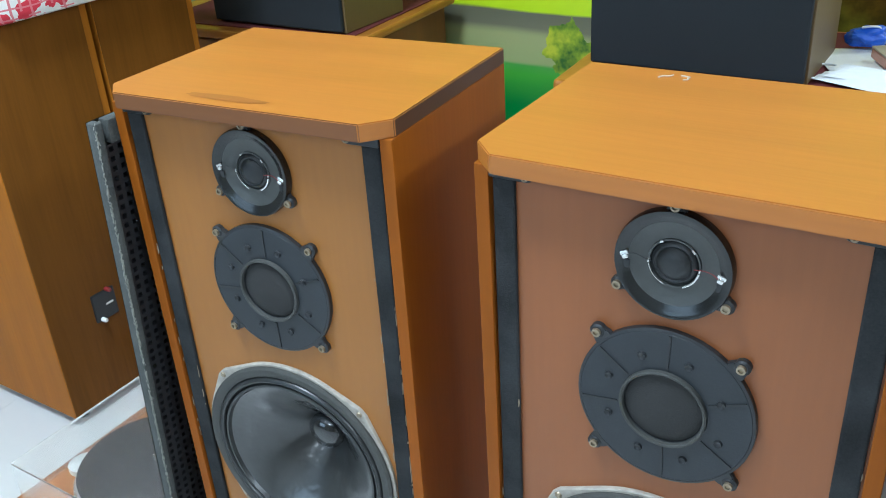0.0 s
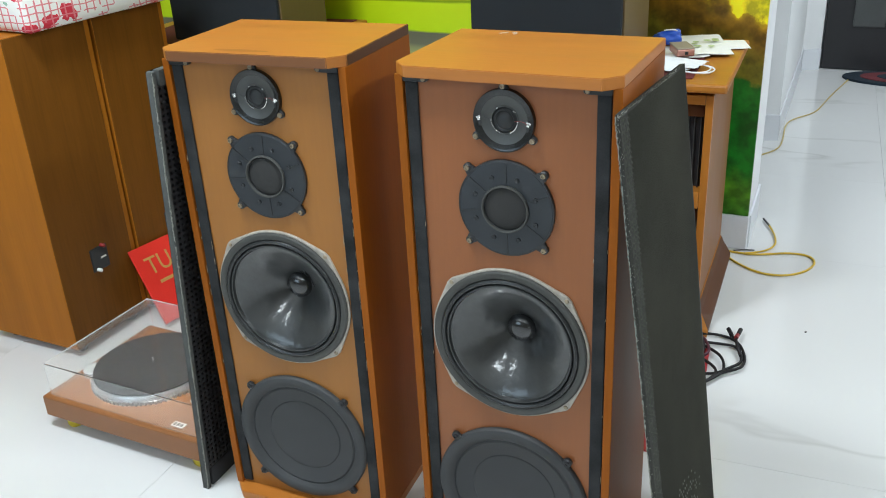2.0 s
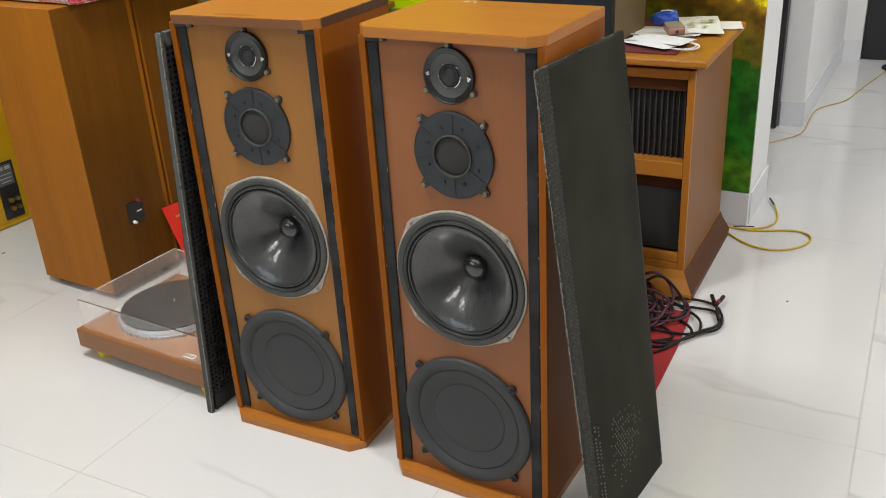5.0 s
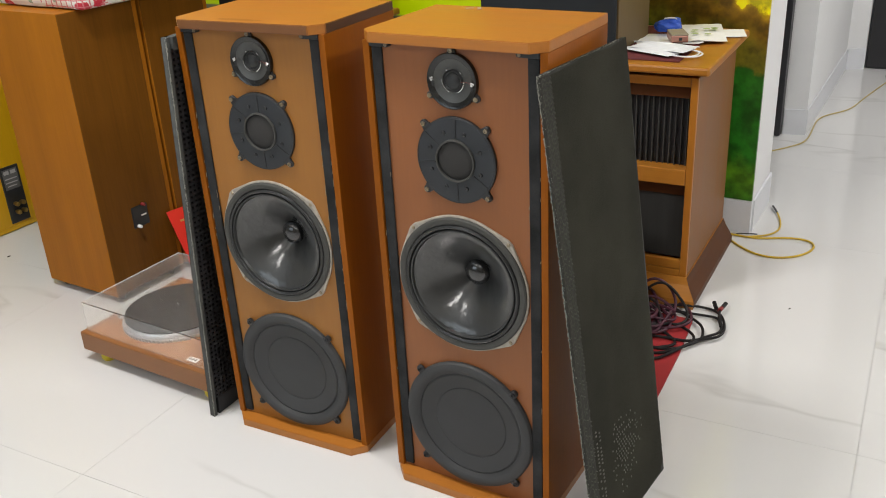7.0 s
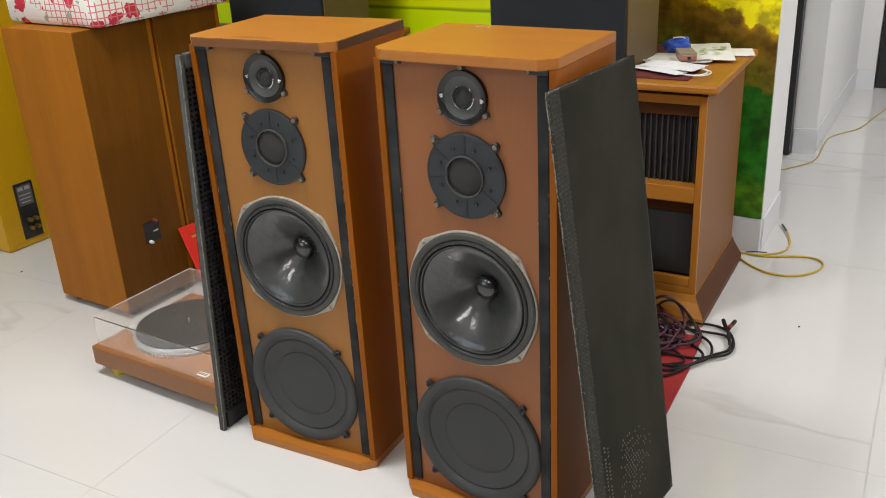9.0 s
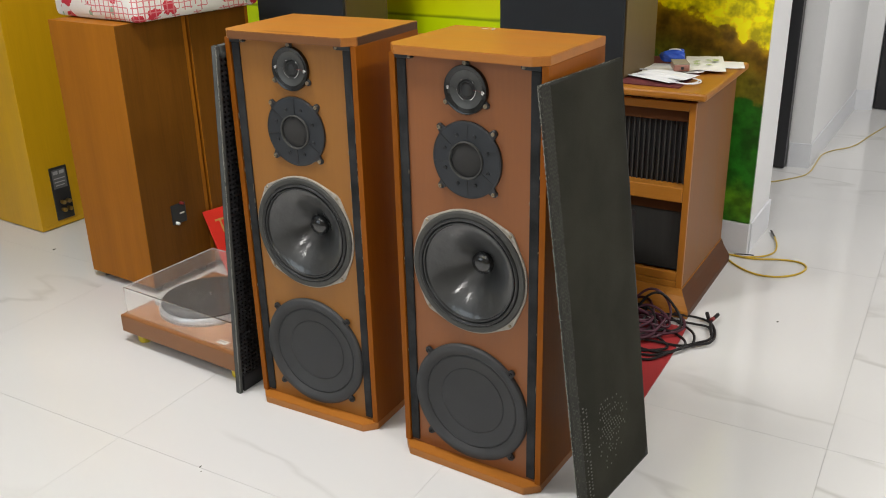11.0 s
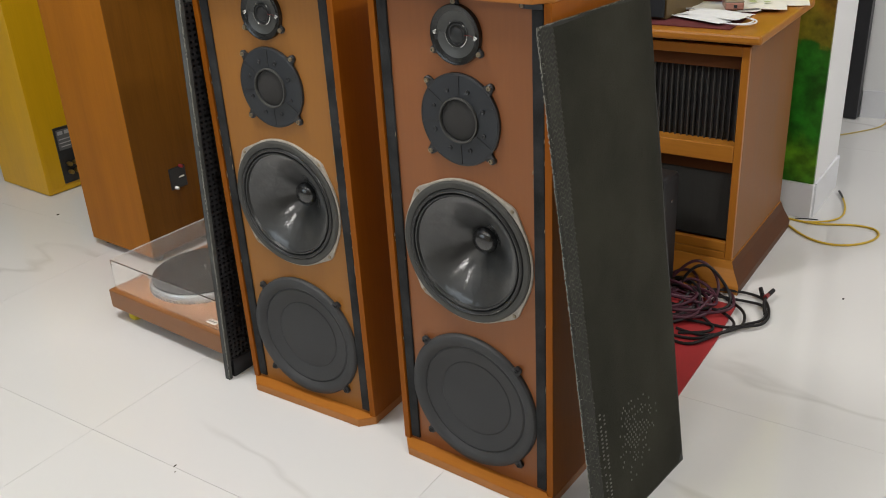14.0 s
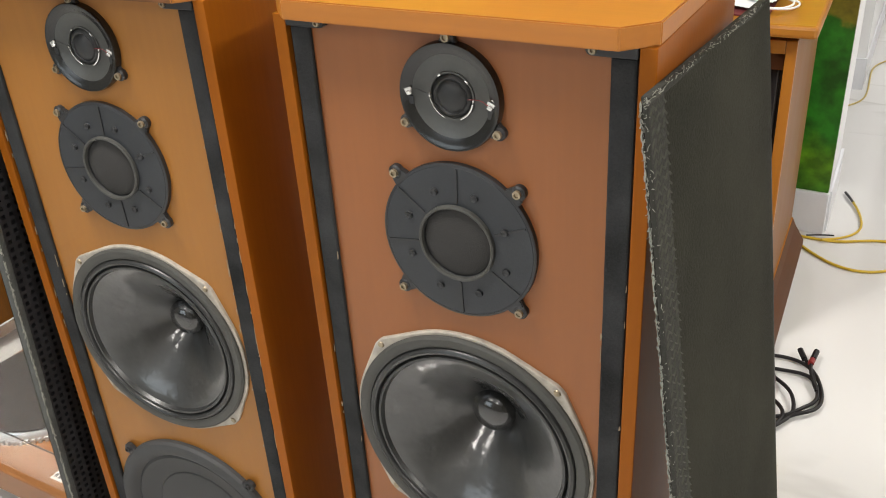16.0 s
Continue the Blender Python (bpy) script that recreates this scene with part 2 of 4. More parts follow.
# window out of view, added to hold the daylight area lamp
win = tagged(new("window_1"), "unseen white-framed window with two panes, added round the daylight lamp", "window", kind="structure")
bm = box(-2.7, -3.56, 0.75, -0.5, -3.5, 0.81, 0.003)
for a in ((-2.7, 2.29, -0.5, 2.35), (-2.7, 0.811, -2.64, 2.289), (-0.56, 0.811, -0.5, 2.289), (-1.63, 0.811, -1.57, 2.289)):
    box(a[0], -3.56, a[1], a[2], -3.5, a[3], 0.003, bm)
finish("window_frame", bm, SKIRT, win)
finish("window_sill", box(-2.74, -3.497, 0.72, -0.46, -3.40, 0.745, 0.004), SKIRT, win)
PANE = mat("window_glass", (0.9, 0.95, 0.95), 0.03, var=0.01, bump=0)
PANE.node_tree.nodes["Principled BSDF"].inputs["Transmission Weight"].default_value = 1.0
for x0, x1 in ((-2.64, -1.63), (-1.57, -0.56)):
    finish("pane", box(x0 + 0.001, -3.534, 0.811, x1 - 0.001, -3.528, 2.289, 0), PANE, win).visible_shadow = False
wall("wall_mural", [(-3.25, 2.55), (-3.25, 2.345), (0.378, 2.326), (0.362, 2.63), (-0.1, 2.64)], "white wall that carries a landscape mural")
wall("wall_passage", [(-0.5, 3.5), (0.224, 3.487), (0.316, 3.507), (0.264, 4.797), (-0.5, 4.797)], "white passage wall")
wall("wall_north", [(-0.5, 4.798), (0.264, 4.798), (0.354, 4.842), (0.356, 4.915), (3.2, 4.915), (3.2, 5.2), (-0.5, 5.2)], "white end wall of the passage")

# ---- loudspeakers in the middle of the room ----
def chamfered(x, y0, y1, c):
    return [(-x, y1), (-x, y0 + c), (-x + c, y0), (x - c, y0), (x, y0 + c), (x, y1)]


def loudspeaker(m):
    s = thing("loudspeaker", m, "tall teak-veneered floorstanding loudspeaker without its grille, four exposed drivers", "loudspeaker", "pair of loudspeakers on the floor")
    W, F, B = 0.1875, -0.142, 0.142
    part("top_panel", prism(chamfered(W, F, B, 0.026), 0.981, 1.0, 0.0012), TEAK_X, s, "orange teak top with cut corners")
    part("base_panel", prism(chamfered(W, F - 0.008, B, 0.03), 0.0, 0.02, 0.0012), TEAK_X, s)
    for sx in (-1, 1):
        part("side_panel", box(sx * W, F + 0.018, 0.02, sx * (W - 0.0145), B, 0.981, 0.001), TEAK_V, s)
    part("back_panel", box(-W + 0.018, B - 0.018, 0.02, W - 0.018, B - 0.002, 0.981, 0), TEAK_V, s)
    part("baffle", pierced(-W + 0.0146, W - 0.0146, 0.02, 0.981, F + 0.026, F + 0.044, ((0.513, 0.137), (0.181, 0.142))), BAFFLE, s, "brown veneered front baffle")
    for sx in (-1, 1):
        part("fixing_strip", box(sx * (W - 0.0168), F + 0.0212, 0.028, sx * (W - 0.039), F + 0.027, 0.9703, 0.002), FELT, s, "worn black grille fixing strip")
        # L-shaped catch that tapers to a rounded end with a peg
        bm = bmesh.new()
        prof = [(W - 0.0155, 0.9805), (W - 0.055, 0.9805), (W - 0.0585, 0.9785), (W - 0.0595, 0.975), (W - 0.0575, 0.9715), (W - 0.053, 0.9705), (W - 0.0155, 0.9705)]
        f = bm.faces.new([bm.verts.new((sx * x, F + 0.0165, z)) for x, z in prof])
        for v in bmesh.ops.extrude_face_region(bm, geom=[f])["geom"]:
            if isinstance(v, bmesh.types.BMVert):
                v.co.y = F + 0.0262
        bmesh.ops.bevel(bm, geom=bm.edges[:], offset=0.0009, segments=1, affect="EDGES")
        br = part("bracket", bm, BLACK, s)
        bm = lathe([(0, -0.0006), (0.0014, -0.0006), (0.0016, -0.0024), (0.0032, -0.0024), (0.0036, 0.0004)], 12)
        bm.transform(T((sx * (W - 0.0525), F + 0.0165, 0.9755)))
        part("screw", bm, SCREW, br, smooth=True)
    fy = F + 0.026

    def lug(parent, x, z, cx, cz, y=fy, r=0.0075, screw=SCREW):
        a = math.atan2(z - cz, x - cx)
        mm = T((x, y, z)) @ Matrix.Rotation(-a, 4, "Y")
        bm = prism([(-0.013, -0.0105), (-0.006, -0.0095), (0.0, -r + 0.0006), (0.0, r - 0.0006), (-0.006, 0.0095), (-0.013, 0.0105)], 0.0, 0.006, 0.001)
        bm.transform(Matrix(((1, 0, 0, 0), (0, 0, -1, 0), (0, 1, 0, 0), (0, 0, 0, 1))))
        lathe([(0, -0.0072), (r - 0.002, -0.0072), (r, -0.0055), (r, 0)], 14, bm)
        bm.transform(mm)
        lg = part("lug", bm, BLACK, parent, smooth=True)
        b2 = lathe([(0.0022, -0.008), (0.0024, -0.0102), (0.0041, -0.0102), (0.0043, -0.007)], 12)
        lathe([(0, -0.0085), (0.003, -0.0085)], 12, b2)
        b2.transform(T((x, y, z)))
        part("screw", b2, screw, lg, "dull screw head", smooth=True)

    # tweeter
    cz = 0.918
    tw = part("tweeter", lathe([(0.0515, 0.0), (0.0515, -0.006), (0.0505, -0.0088), (0.0485, -0.0088), (0.0445, -0.0066), (0.0395, -0.0046)], 56), GLOSSY, s, "round dark tweeter with a small soft dome", smooth=True)
    tw.location = (0, fy, cz)
    part("face", lathe([(0.0395, -0.0046), (0.034, -0.0030), (0.029, -0.0016), (0.0225, -0.0012)], 56), TWFACE, tw, "matt grey shallow funnel", smooth=True)
    part("dome_ring", lathe([(0.0235, -0.0006), (0.0230, -0.0024), (0.0214, -0.0024), (0.0205, 0.0)], 40), TWFACE, tw, smooth=True)
    part("dome", lathe([(0.0208, 0.0002), (0.0195, -0.0022), (0.0168, -0.0036), (0.0150, -0.0026), (0.0138, -0.0040), (0.0095, -0.0066), (0.005, -0.0076), (0, -0.0079)], 40), DOME, tw, smooth=True)
    for a0, a1, rr in ((-66, -12, 0.0012), (-8, -2, 0.0011), (38, 48, 0.0012), (116, 124, 0.0013), (176, 186, 0.0013), (190, 250, 0.0006)):
        part("glue_bead", tube([(0.0222 * math.cos(radians(a0 + (a1 - a0) * k / 5)), -0.003, 0.0222 * math.sin(radians(a0 + (a1 - a0) * k / 5))) for k in range(6)], rr, res=3), SOLDER, tw)
    for sx in (-1, 1):
        z0 = -0.004 if sx > 0 else 0.001
        bm = box(-0.0028, -0.004, -0.0022, 0.0028, 0, 0.0022, 0.0012)
        box(-0.0045, -0.0022, 0.0008, 0.0035, 0, 0.0048, 0.0008, bm)
        bm.transform(T((sx * 0.041, -0.0055, z0)) @ Matrix.Rotation(sx * 0.4, 4, "Y"))
        part("terminal", bm, SOLDER, tw, "bright soldered tag")
        part("terminal_recess", box(sx * 0.0375, -0.0062, z0 - 0.012, sx * 0.0455, -0.0052, z0 - 0.004, 0.0004), BLACK, tw)
        wire = tube([(sx * 0.0395, -0.0075, z0), (sx * 0.036, -0.0085, z0 + 0.005), (sx * 0.032, -0.0062, z0 + 0.004), (sx * 0.027, -0.0045, 0.001), (sx * 0.018, -0.0055, 0.0)], 0.0004, res=4)
        part("lead_wire", wire, REDP if sx > 0 else BLACK, tw)
    for a in (90, 211, 329):
        ca, sa = math.cos(radians(a)), math.sin(radians(a))
        lug(s, 0.0555 * ca, cz + 0.0555 * sa, 0, cz, fy, 0.0068)
    # midrange
    cz = 0.7695
    md = part("midrange", lathe([(0.082, 0.0), (0.082, -0.005), (0.080, -0.0065), (0.046, -0.0065), (0.041, -0.0065), (0.041, -0.010), (0.038, -0.010), (0.037, -0.004), (0.037, 0)], 72), DRIVER, s, "round grey-black midrange driver", smooth=True)
    md.location = (0, fy, cz)
    part("rim", lathe([(0.0835, 0.0), (0.0835, -0.0055), (0.0822, -0.0062), (0.0808, -0.0062), (0.0806, -0.003)], 72), BLACK, md, "thin black rim", smooth=True)
    part("dome_ring", lathe([(0.0412, -0.006), (0.0410, -0.0104), (0.0395, -0.0112), (0.0378, -0.0104), (0.0372, -0.004)], 56), GASK, md, "pale grey ring", smooth=True)
    part("dome", lathe([(0.037, -0.005), (0.034, -0.0065), (0.026, -0.0085), (0.014, -0.0098), (0.005, -0.0104), (0, -0.0105)], 40), MESHD, md, smooth=True)
    for k, a in enumerate((88, 142, 188, 272, 326, 22)):
        bm = box(0.044, -0.0076, -0.0011, 0.079, -0.006, 0.0011, 0)
        bm.transform(Matrix.Rotation(radians(-a), 4, "Y"))
        part("rib", bm, BLACK, md)
    for k in range(8):
        bm = lathe([(0, -0.0074), (0.0024, -0.0078), (0.0036, -0.0088), (0.0042, -0.0064)], 12)
        bm.transform(Matrix.Rotation(radians(22 + 45 * k), 4, "Y") @ T((0.0565, 0, 0)))
        part("rivet", bm, BLACK, md, smooth=True)
    for sx in (-1, 1):
        for sz in (-1, 1):
            lug(s, sx * 0.0655, cz + sz * 0.0645, 0, cz)
    # woofer: pale cast frame with four pointed lugs
    cz = 0.513
    bm = bmesh.new()
    N = 160
    outer = []
    for k in range(N):
        a = 2 * math.pi * k / N
        d = abs(((math.degrees(a) - 45) % 90 + 45) % 90 - 45)
        r = min(0.1455 / math.cos(radians(max(0.0, 21.0 - d))), 0.1538)
        outer.append(r)
    rings = []
    for dr, y in ((0, 0.0), (0, -0.004), (-0.0015, -0.005), (None, -0.005), (None, 0.0)):
        rings.append([bm.verts.new(((0.137 if dr is None else outer[k] + dr) * math.cos(2 * math.pi * k / N), y, (0.137 if dr is None else outer[k] + dr) * math.sin(2 * math.pi * k / N))) for k in range(N)])
    for a, b in zip(rings, rings[1:]):
        for k in range(N):
            bm.faces.new((a[k], a[(k + 1) % N], b[(k + 1) % N], b[k]))
    wf = part("woofer", bm, CAST, s, "pale cast woofer frame")
    wf.location = (0, fy, cz)
    part("gasket", lathe([(0.1418, -0.004), (0.1418, -0.008), (0.139, -0.010), (0.132, -0.010), (0.128, -0.008), (0.128, -0.003)], 72), GASK, wf, smooth=True)
    part("surround", lathe([(0.128, -0.006), (0.126, -0.010), (0.123, -0.0115), (0.120, -0.010), (0.118, -0.005), (0.116, -0.009), (0.113, -0.009), (0.111, -0.004)], 72), RUBBER, wf, smooth=True)
    prof = [(0.111, -0.004)]
    for k in range(1, 15):
        u = k / 14
        prof.append((0.111 - 0.086 * u, -0.004 + 0.067 * u ** 1.3))
    part("cone", lathe(prof, 80), CONE, wf, "glossy black paper cone", smooth=True)
    part("dust_cap", lathe([(0.027, 0.062), (0.0265, 0.056), (0.025, 0.0525), (0.019, 0.0475), (0.011, 0.0445), (0, 0.0435)], 48), CAP, wf, smooth=True)
    for sx in (-1, 1):
        for sz in (-1, 1):
            bm = lathe([(0, -0.007), (0.003, -0.0075), (0.0045, -0.0055), (0.005, -0.004)], 12)
            bm.transform(T((sx * 0.1048, 0.001, sz * 0.1048)))
            part("screw", bm, SCREW, wf, smooth=True)
    # passive radiator
    cz = 0.181
    pr = part("passive_radiator", lathe([(0.150, 0.0), (0.150, -0.006), (0.147, -0.010), (0.141, -0.012), (0.133, -0.0115), (0.127, -0.008), (0.121, -0.001), (0.117, -0.003), (0.112, -0.001), (0.084, 0.006), (0.082, 0.0045), (0.079, 0.0045), (0, 0.0045)], 80), ABRM, s, "matt black bass radiator", smooth=True)
    pr.location = (0, fy, cz)
    for sx in (-1, 1):
        for sz in (-1, 1):
            lug(s, sx * 0.110, cz + sz * 0.111, 0, cz, fy - 0.003, 0.0082, BOARD)
    return s


left_speaker = loudspeaker(pose(-0.276, 0.783, 0, 0, 0, 4.5))
right_speaker = copy_thing(left_speaker, pose(0.208, 0.785, 0, 0, 0, 0.8))
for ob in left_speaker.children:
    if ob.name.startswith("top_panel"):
        ob["label"] = "orange teak top, front and right edge faces coloured darker"
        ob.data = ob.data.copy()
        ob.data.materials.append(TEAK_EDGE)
        ob.data.materials.append(TEAK_EDGE_SHADE)
        # front edge face darker, right one darkest with painted shade
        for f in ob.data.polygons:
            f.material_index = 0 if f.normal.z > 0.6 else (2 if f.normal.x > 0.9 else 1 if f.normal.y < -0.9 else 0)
for ob in right_speaker.children:
    if ob.name.startswith("baffle"):
        ob.data = ob.data.copy()
        ob.data.materials[0] = BAFFLE_R
        ob["label"] = "reddish brown veneered front baffle"


# writing, scratches and stains on the cabinets
def scratch(name, pts, r, material, parent, label=""):
    return part(name, tube(pts, r, res=3), material, parent, label)


CHIP = mat("bare_chipped_wood", (0.30, 0.235, 0.16), 0.85, 0, 0.3, 60)
CHALK = mat("pale_scratch", (0.5, 0.42, 0.32), 0.8, 0, 0.1, 50)
STAIN = mat("dark_varnish_stain", (0.30, 0.105, 0.018), 0.42, 0, 0.2, 30)
for k, pts in enumerate(([(0, 0), (0.004, 0.018), (0.008, 0.002), (0.012, 0.018)], [(0.02, 0.018), (0.034, 0.018), (0.024, 0.009), (0.034, 0.004), (0.026, 0.0)])):
    scratch("chalk_mark", [(-0.100 + x, 0.112 + y * 0.7, 1.0004) for x, y in pts], 0.0009, CHALK, right_speaker, "pale scrawl of two marks")
bm = bmesh.new()
ring = []
for k in range(28):
    a = 2 * math.pi * k / 28
    q = 1 + 0.25 * noise.noise((math.cos(a) * 2, math.sin(a) * 2, 3))
    ring.append(bm.verts.new((-0.02 + 0.055 * q * math.cos(a), -0.118 + 0.008 * q * math.sin(a), 1.0004)))
bm.faces.new(ring)
part("stain", bm, STAIN, left_speaker, "dark stain near the front edge")
rng = random.Random(4)
for spk in (left_speaker, right_speaker):
    bm = bmesh.new()
    for k in range(44 if spk is left_speaker else 14):
        sx = 1 if rng.random() < 0.65 else -1
        z = rng.gauss(0.60, 0.14)
        x = sx * (0.1486 if rng.random() < 0.35 else 0.1708)
        w2, L = rng.uniform(0.0003, 0.0010), rng.uniform(0.002, 0.011) * rng.random() + 0.0015
        chip = prism([(-w2, -L), (w2 * 0.2, -L * 0.8), (w2, -L * 0.1), (w2 * 0.5, L * 0.7), (-w2 * 0.4, L), (-w2 * 0.9, L * 0.3)], 0, 0.0008)
        chip.transform(T((x, -0.1206, min(0.93, max(0.06, z)))) @ Matrix.Rotation(radians(90), 4, "X"))
        me = bpy.data.meshes.new("t")
        chip.to_mesh(me)
        chip.free()
        bm.from_mesh(me)
        bpy.data.meshes.remove(me)
    part("chipped_edge", bm, CHIP, spk, "small pale chips along the black strips")["kind"] = "stuff"


# ---- grilles leaning on the loudspeakers ----
def stuff(ob):
    ob["kind"] = "stuff"
    return ob


HEMPALE = mat("worn_pale_hem", (0.085, 0.09, 0.085), 0.95, 0, 0.35, 25, bump=0.8, fine=330)
FRAY = mat("frayed_pale_thread", (0.32, 0.32, 0.28), 0.9, 0, 0.3, 80, bump=0.6, fine=500)
# lighter than the grille cloth: light on it is put into the colour
CLOTHBACK = mat("lit_cloth_behind_holes", (0.13, 0.13, 0.115), 0.95, 0, 0.25, 20, bump=0.3, fine=500)
SPECK = mat("pale_worn_spot", (0.13, 0.13, 0.115), 0.9, 0, 0.4, 60)
THREAD = mat("worn_cloth_thread", (0.068, 0.069, 0.056), 0.9, 0, 0.2, 60)
HEM = mat("hem_cloth", (0.032, 0.032, 0.026), 0.95, 0, 0.3, 25, bump=1.0, fine=330)


def frame_of(o, along, up):
    """Pose whose y runs along, z up the leaning board; x is the outer side."""
    y = Vector(along).normalized()
    z = Vector(up)
    z = (z - y * z.dot(y)).normalized()
    x = y.cross(z)
    return T(o) @ Matrix((x, y, z)).transposed().to_4x4()


def perforated(y0, y1, z0, z1, x0, x1, pitch, hole):
    """Board across x0..x1 with square holes."""
    ny, nz = int((y1 - y0) / pitch), int((z1 - z0) / pitch)
    vs, fs = [], []
    for i in range(ny):
        for j in range(nz):
            a, b = y0 + i * (y1 - y0) / ny, z0 + j * (z1 - z0) / nz
            c, d = a + (y1 - y0) / ny, b + (z1 - z0) / nz
            g, h = (c - a - hole) / 2, (d - b - hole) / 2
            n = len(vs)
            vs += [(x0, a, b), (x0, c, b), (x0, c, d), (x0, a, d), (x0, a + g, b + h), (x0, c - g, b + h), (x0, c - g, d - h), (x0, a + g, d - h)]
            vs += [(x1, a + g, b + h), (x1, c - g, b + h), (x1, c - g, d - h), (x1, a + g, d - h)]
            for k in range(4):
                q = (k + 1) % 4
                fs += [(n + k, n + q, n + 4 + q, n + 4 + k), (n + 4 + k, n + 4 + q, n + 8 + q, n + 8 + k)]
    me = bpy.data.meshes.new("perforated_board")
    me.from_pydata(vs, [], fs)
    bm = bmesh.new()
    bm.from_mesh(me)
    bpy.data.meshes.remove(me)
    bmesh.ops.remove_doubles(bm, verts=bm.verts, dist=1e-5)
    return bm


def grille(m, label, side, w, h, hem_light, deep):
    """side: +1 where the cloth faces +x, -1 where it faces -x."""
    g = thing("speaker_grille", m, label, "grille", "pair of speaker grilles leaning on the loudspeakers")
    s = side
    # cloth skin with softly wavy surface
    bm = bmesh.new()
    bmesh.ops.create_grid(bm, x_segments=14, y_segments=40, size=0.5)
    for v in bm.verts:
        y, z = (v.co.x + 0.5) * w, (v.co.y + 0.5) * h
        edge = min(y, w - y, z, h - z)
        v.co = (s * (-0.003 * math.exp(-edge / 0.004) + 0.0008 * noise.noise((y * 9, z * 5, 1))), y, z)
    part("cloth", bm, CLOTH, g, "dark olive grille cloth", smooth=True)
    part("backing", box(-s * 0.004, 0.004, 0.004, -s * 0.007, w - 0.004, h - 0.004, 0), CLOTHBACK, g)
    part("perforated_board", perforated(0.02 if s > 0 else 0.0115, w - 0.02, 0.05, h - 0.03, -s * (deep - 0.002), -s * 0.0072, 0.0125, 0.0065), BOARD, g, "black board full of square holes")
    for nm, a in (("front_rail", (0.0, 0.0, 0.018 if s > 0 else 0.011, h)), ("rear_rail", (w - 0.018, 0.0, w, h)), ("bottom_rail", (0.018, 0.0, w - 0.018, 0.05)), ("top_rail", (0.018, h - 0.03, w - 0.018, h))):
        bm = box(-s * 0.0025, a[0], a[1], -s * (0.0055 if s > 0 and nm == "front_rail" else deep), a[2], a[3], 0.0022)
        part(nm, bm, (HEM if s > 0 else HEMPALE) if nm == "front_rail" or nm == "top_rail" else BOARD, g, "cloth-wrapped worn edge" if nm == "front_rail" else "", smooth=True)
    if hem_light:
        bm = bmesh.new()
        x = 0.0052 if s > 0 else deep
        for k in range(900):
            z, L, r = rng.uniform(0.002, h), rng.uniform(0.001, 0.003), rng.uniform(0.0002, 0.0005)
            b2 = box(-r, -r, -L, r, r, L, 0)
            b2.transform(T((-s * (x + rng.uniform(-0.0018, 0.0003)), rng.uniform(-0.0008, 0.0016), z)) @ Euler((rng.uniform(-0.5, 0.5), rng.uniform(-0.4, 0.4), 0)).to_matrix().to_4x4())
            me = bpy.data.meshes.new("t")
            b2.to_mesh(me)
            b2.free()
            bm.from_mesh(me)
            bpy.data.meshes.remove(me)
        stuff(part("frayed_edge", bm, FRAY, g, "pale frayed cloth edge"))
    return g


LG = frame_of((-0.532, 0.612, 0.0), (-0.012, 0.31, 0), (0.06, 0.022, 0.96))
grille(LG, "dark cloth speaker grille, perforated back showing, leaning on a loudspeaker", -1, 0.33, 0.965, True, 0.018)
RG = frame_of((0.531, 0.605, 0.0), (0.02, 0.33, 0), (-0.126, 0.0, 0.955))
rg = grille(RG, "dark olive cloth speaker grille with frayed hem leaning on a loudspeaker", 1, 0.335, 0.963, True, 0.012)
# herringbone weave of the hem: rows of zigzag strands
bm = bmesh.new()
for k in range(112):
    z = 0.956 - k * 0.0085
    last = None
    for q in range(7):
        y = 0.002 + q * 0.0055 + rng.uniform(-0.0006, 0.0006)
        zz = z + (0.0026 if q % 2 else -0.0026) + rng.uniform(-0.0007, 0.0007)
        t = rng.uniform(0.0008, 0.0017)
        ring = [bm.verts.new((0.0014, y, zz - t)), bm.verts.new((0.0028, y, zz)), bm.verts.new((0.0014, y, zz + t))]
        if last and rng.random() > 0.04 + 0.006 * k:
            for a in range(2):
                bm.faces.new((last[a], ring[a], ring[a + 1], last[a + 1]))
        last = ring
stuff(part("hem_stitches", bm, THREAD, rg, "pale herringbone stitches"))
# hem fold as a shallow raised band
part("hem_fold", box(-0.003, -0.0004, 0.003, 0.0016, 0.034, 0.962, 0.0012), HEM, rg, "folded cloth hem")
bm = bmesh.new()
for k in range(420):
    z = 0.962 - 0.96 * rng.random() ** 1.6
    L = rng.uniform(0.0015, 0.004)
    b2 = box(-0.0002, -L / 2, -0.0002, 0.0002, L / 2, 0.0002, 0)
    b2.transform(T((rng.uniform(-0.006, 0.002), rng.uniform(-0.0015, 0.0012) if k % 3 else rng.uniform(0, 0.3), z if k % 3 else 0.9635)) @ Euler((rng.uniform(-1.2, 1.2), rng.uniform(-1, 1), rng.uniform(-1, 1))).to_matrix().to_4x4())
    me = bpy.data.meshes.new("t")
    b2.to_mesh(me)
    b2.free()
    bm.from_mesh(me)
    bpy.data.meshes.remove(me)
stuff(part("loose_threads", bm, FRAY, rg, "frayed pale threads along the edge"))
bm = bmesh.new()
for i, j in [(a, b) for a in range(15) for b in range(23)]:
    y, z = 0.10 + i * 0.0095 + (j % 2) * 0.0045, 0.06 + j * 0.0085
    if rng.random() < abs(i - 5) / 12 + abs(j - 13) / 16:
        continue
    box(0.0, y, z, 0.0016, y + 0.0032, z + 0.0042, 0.0008, bm)
stuff(part("worn_specks", bm, SPECK, rg, "pale worn specks in the cloth"))
bm = bmesh.new()
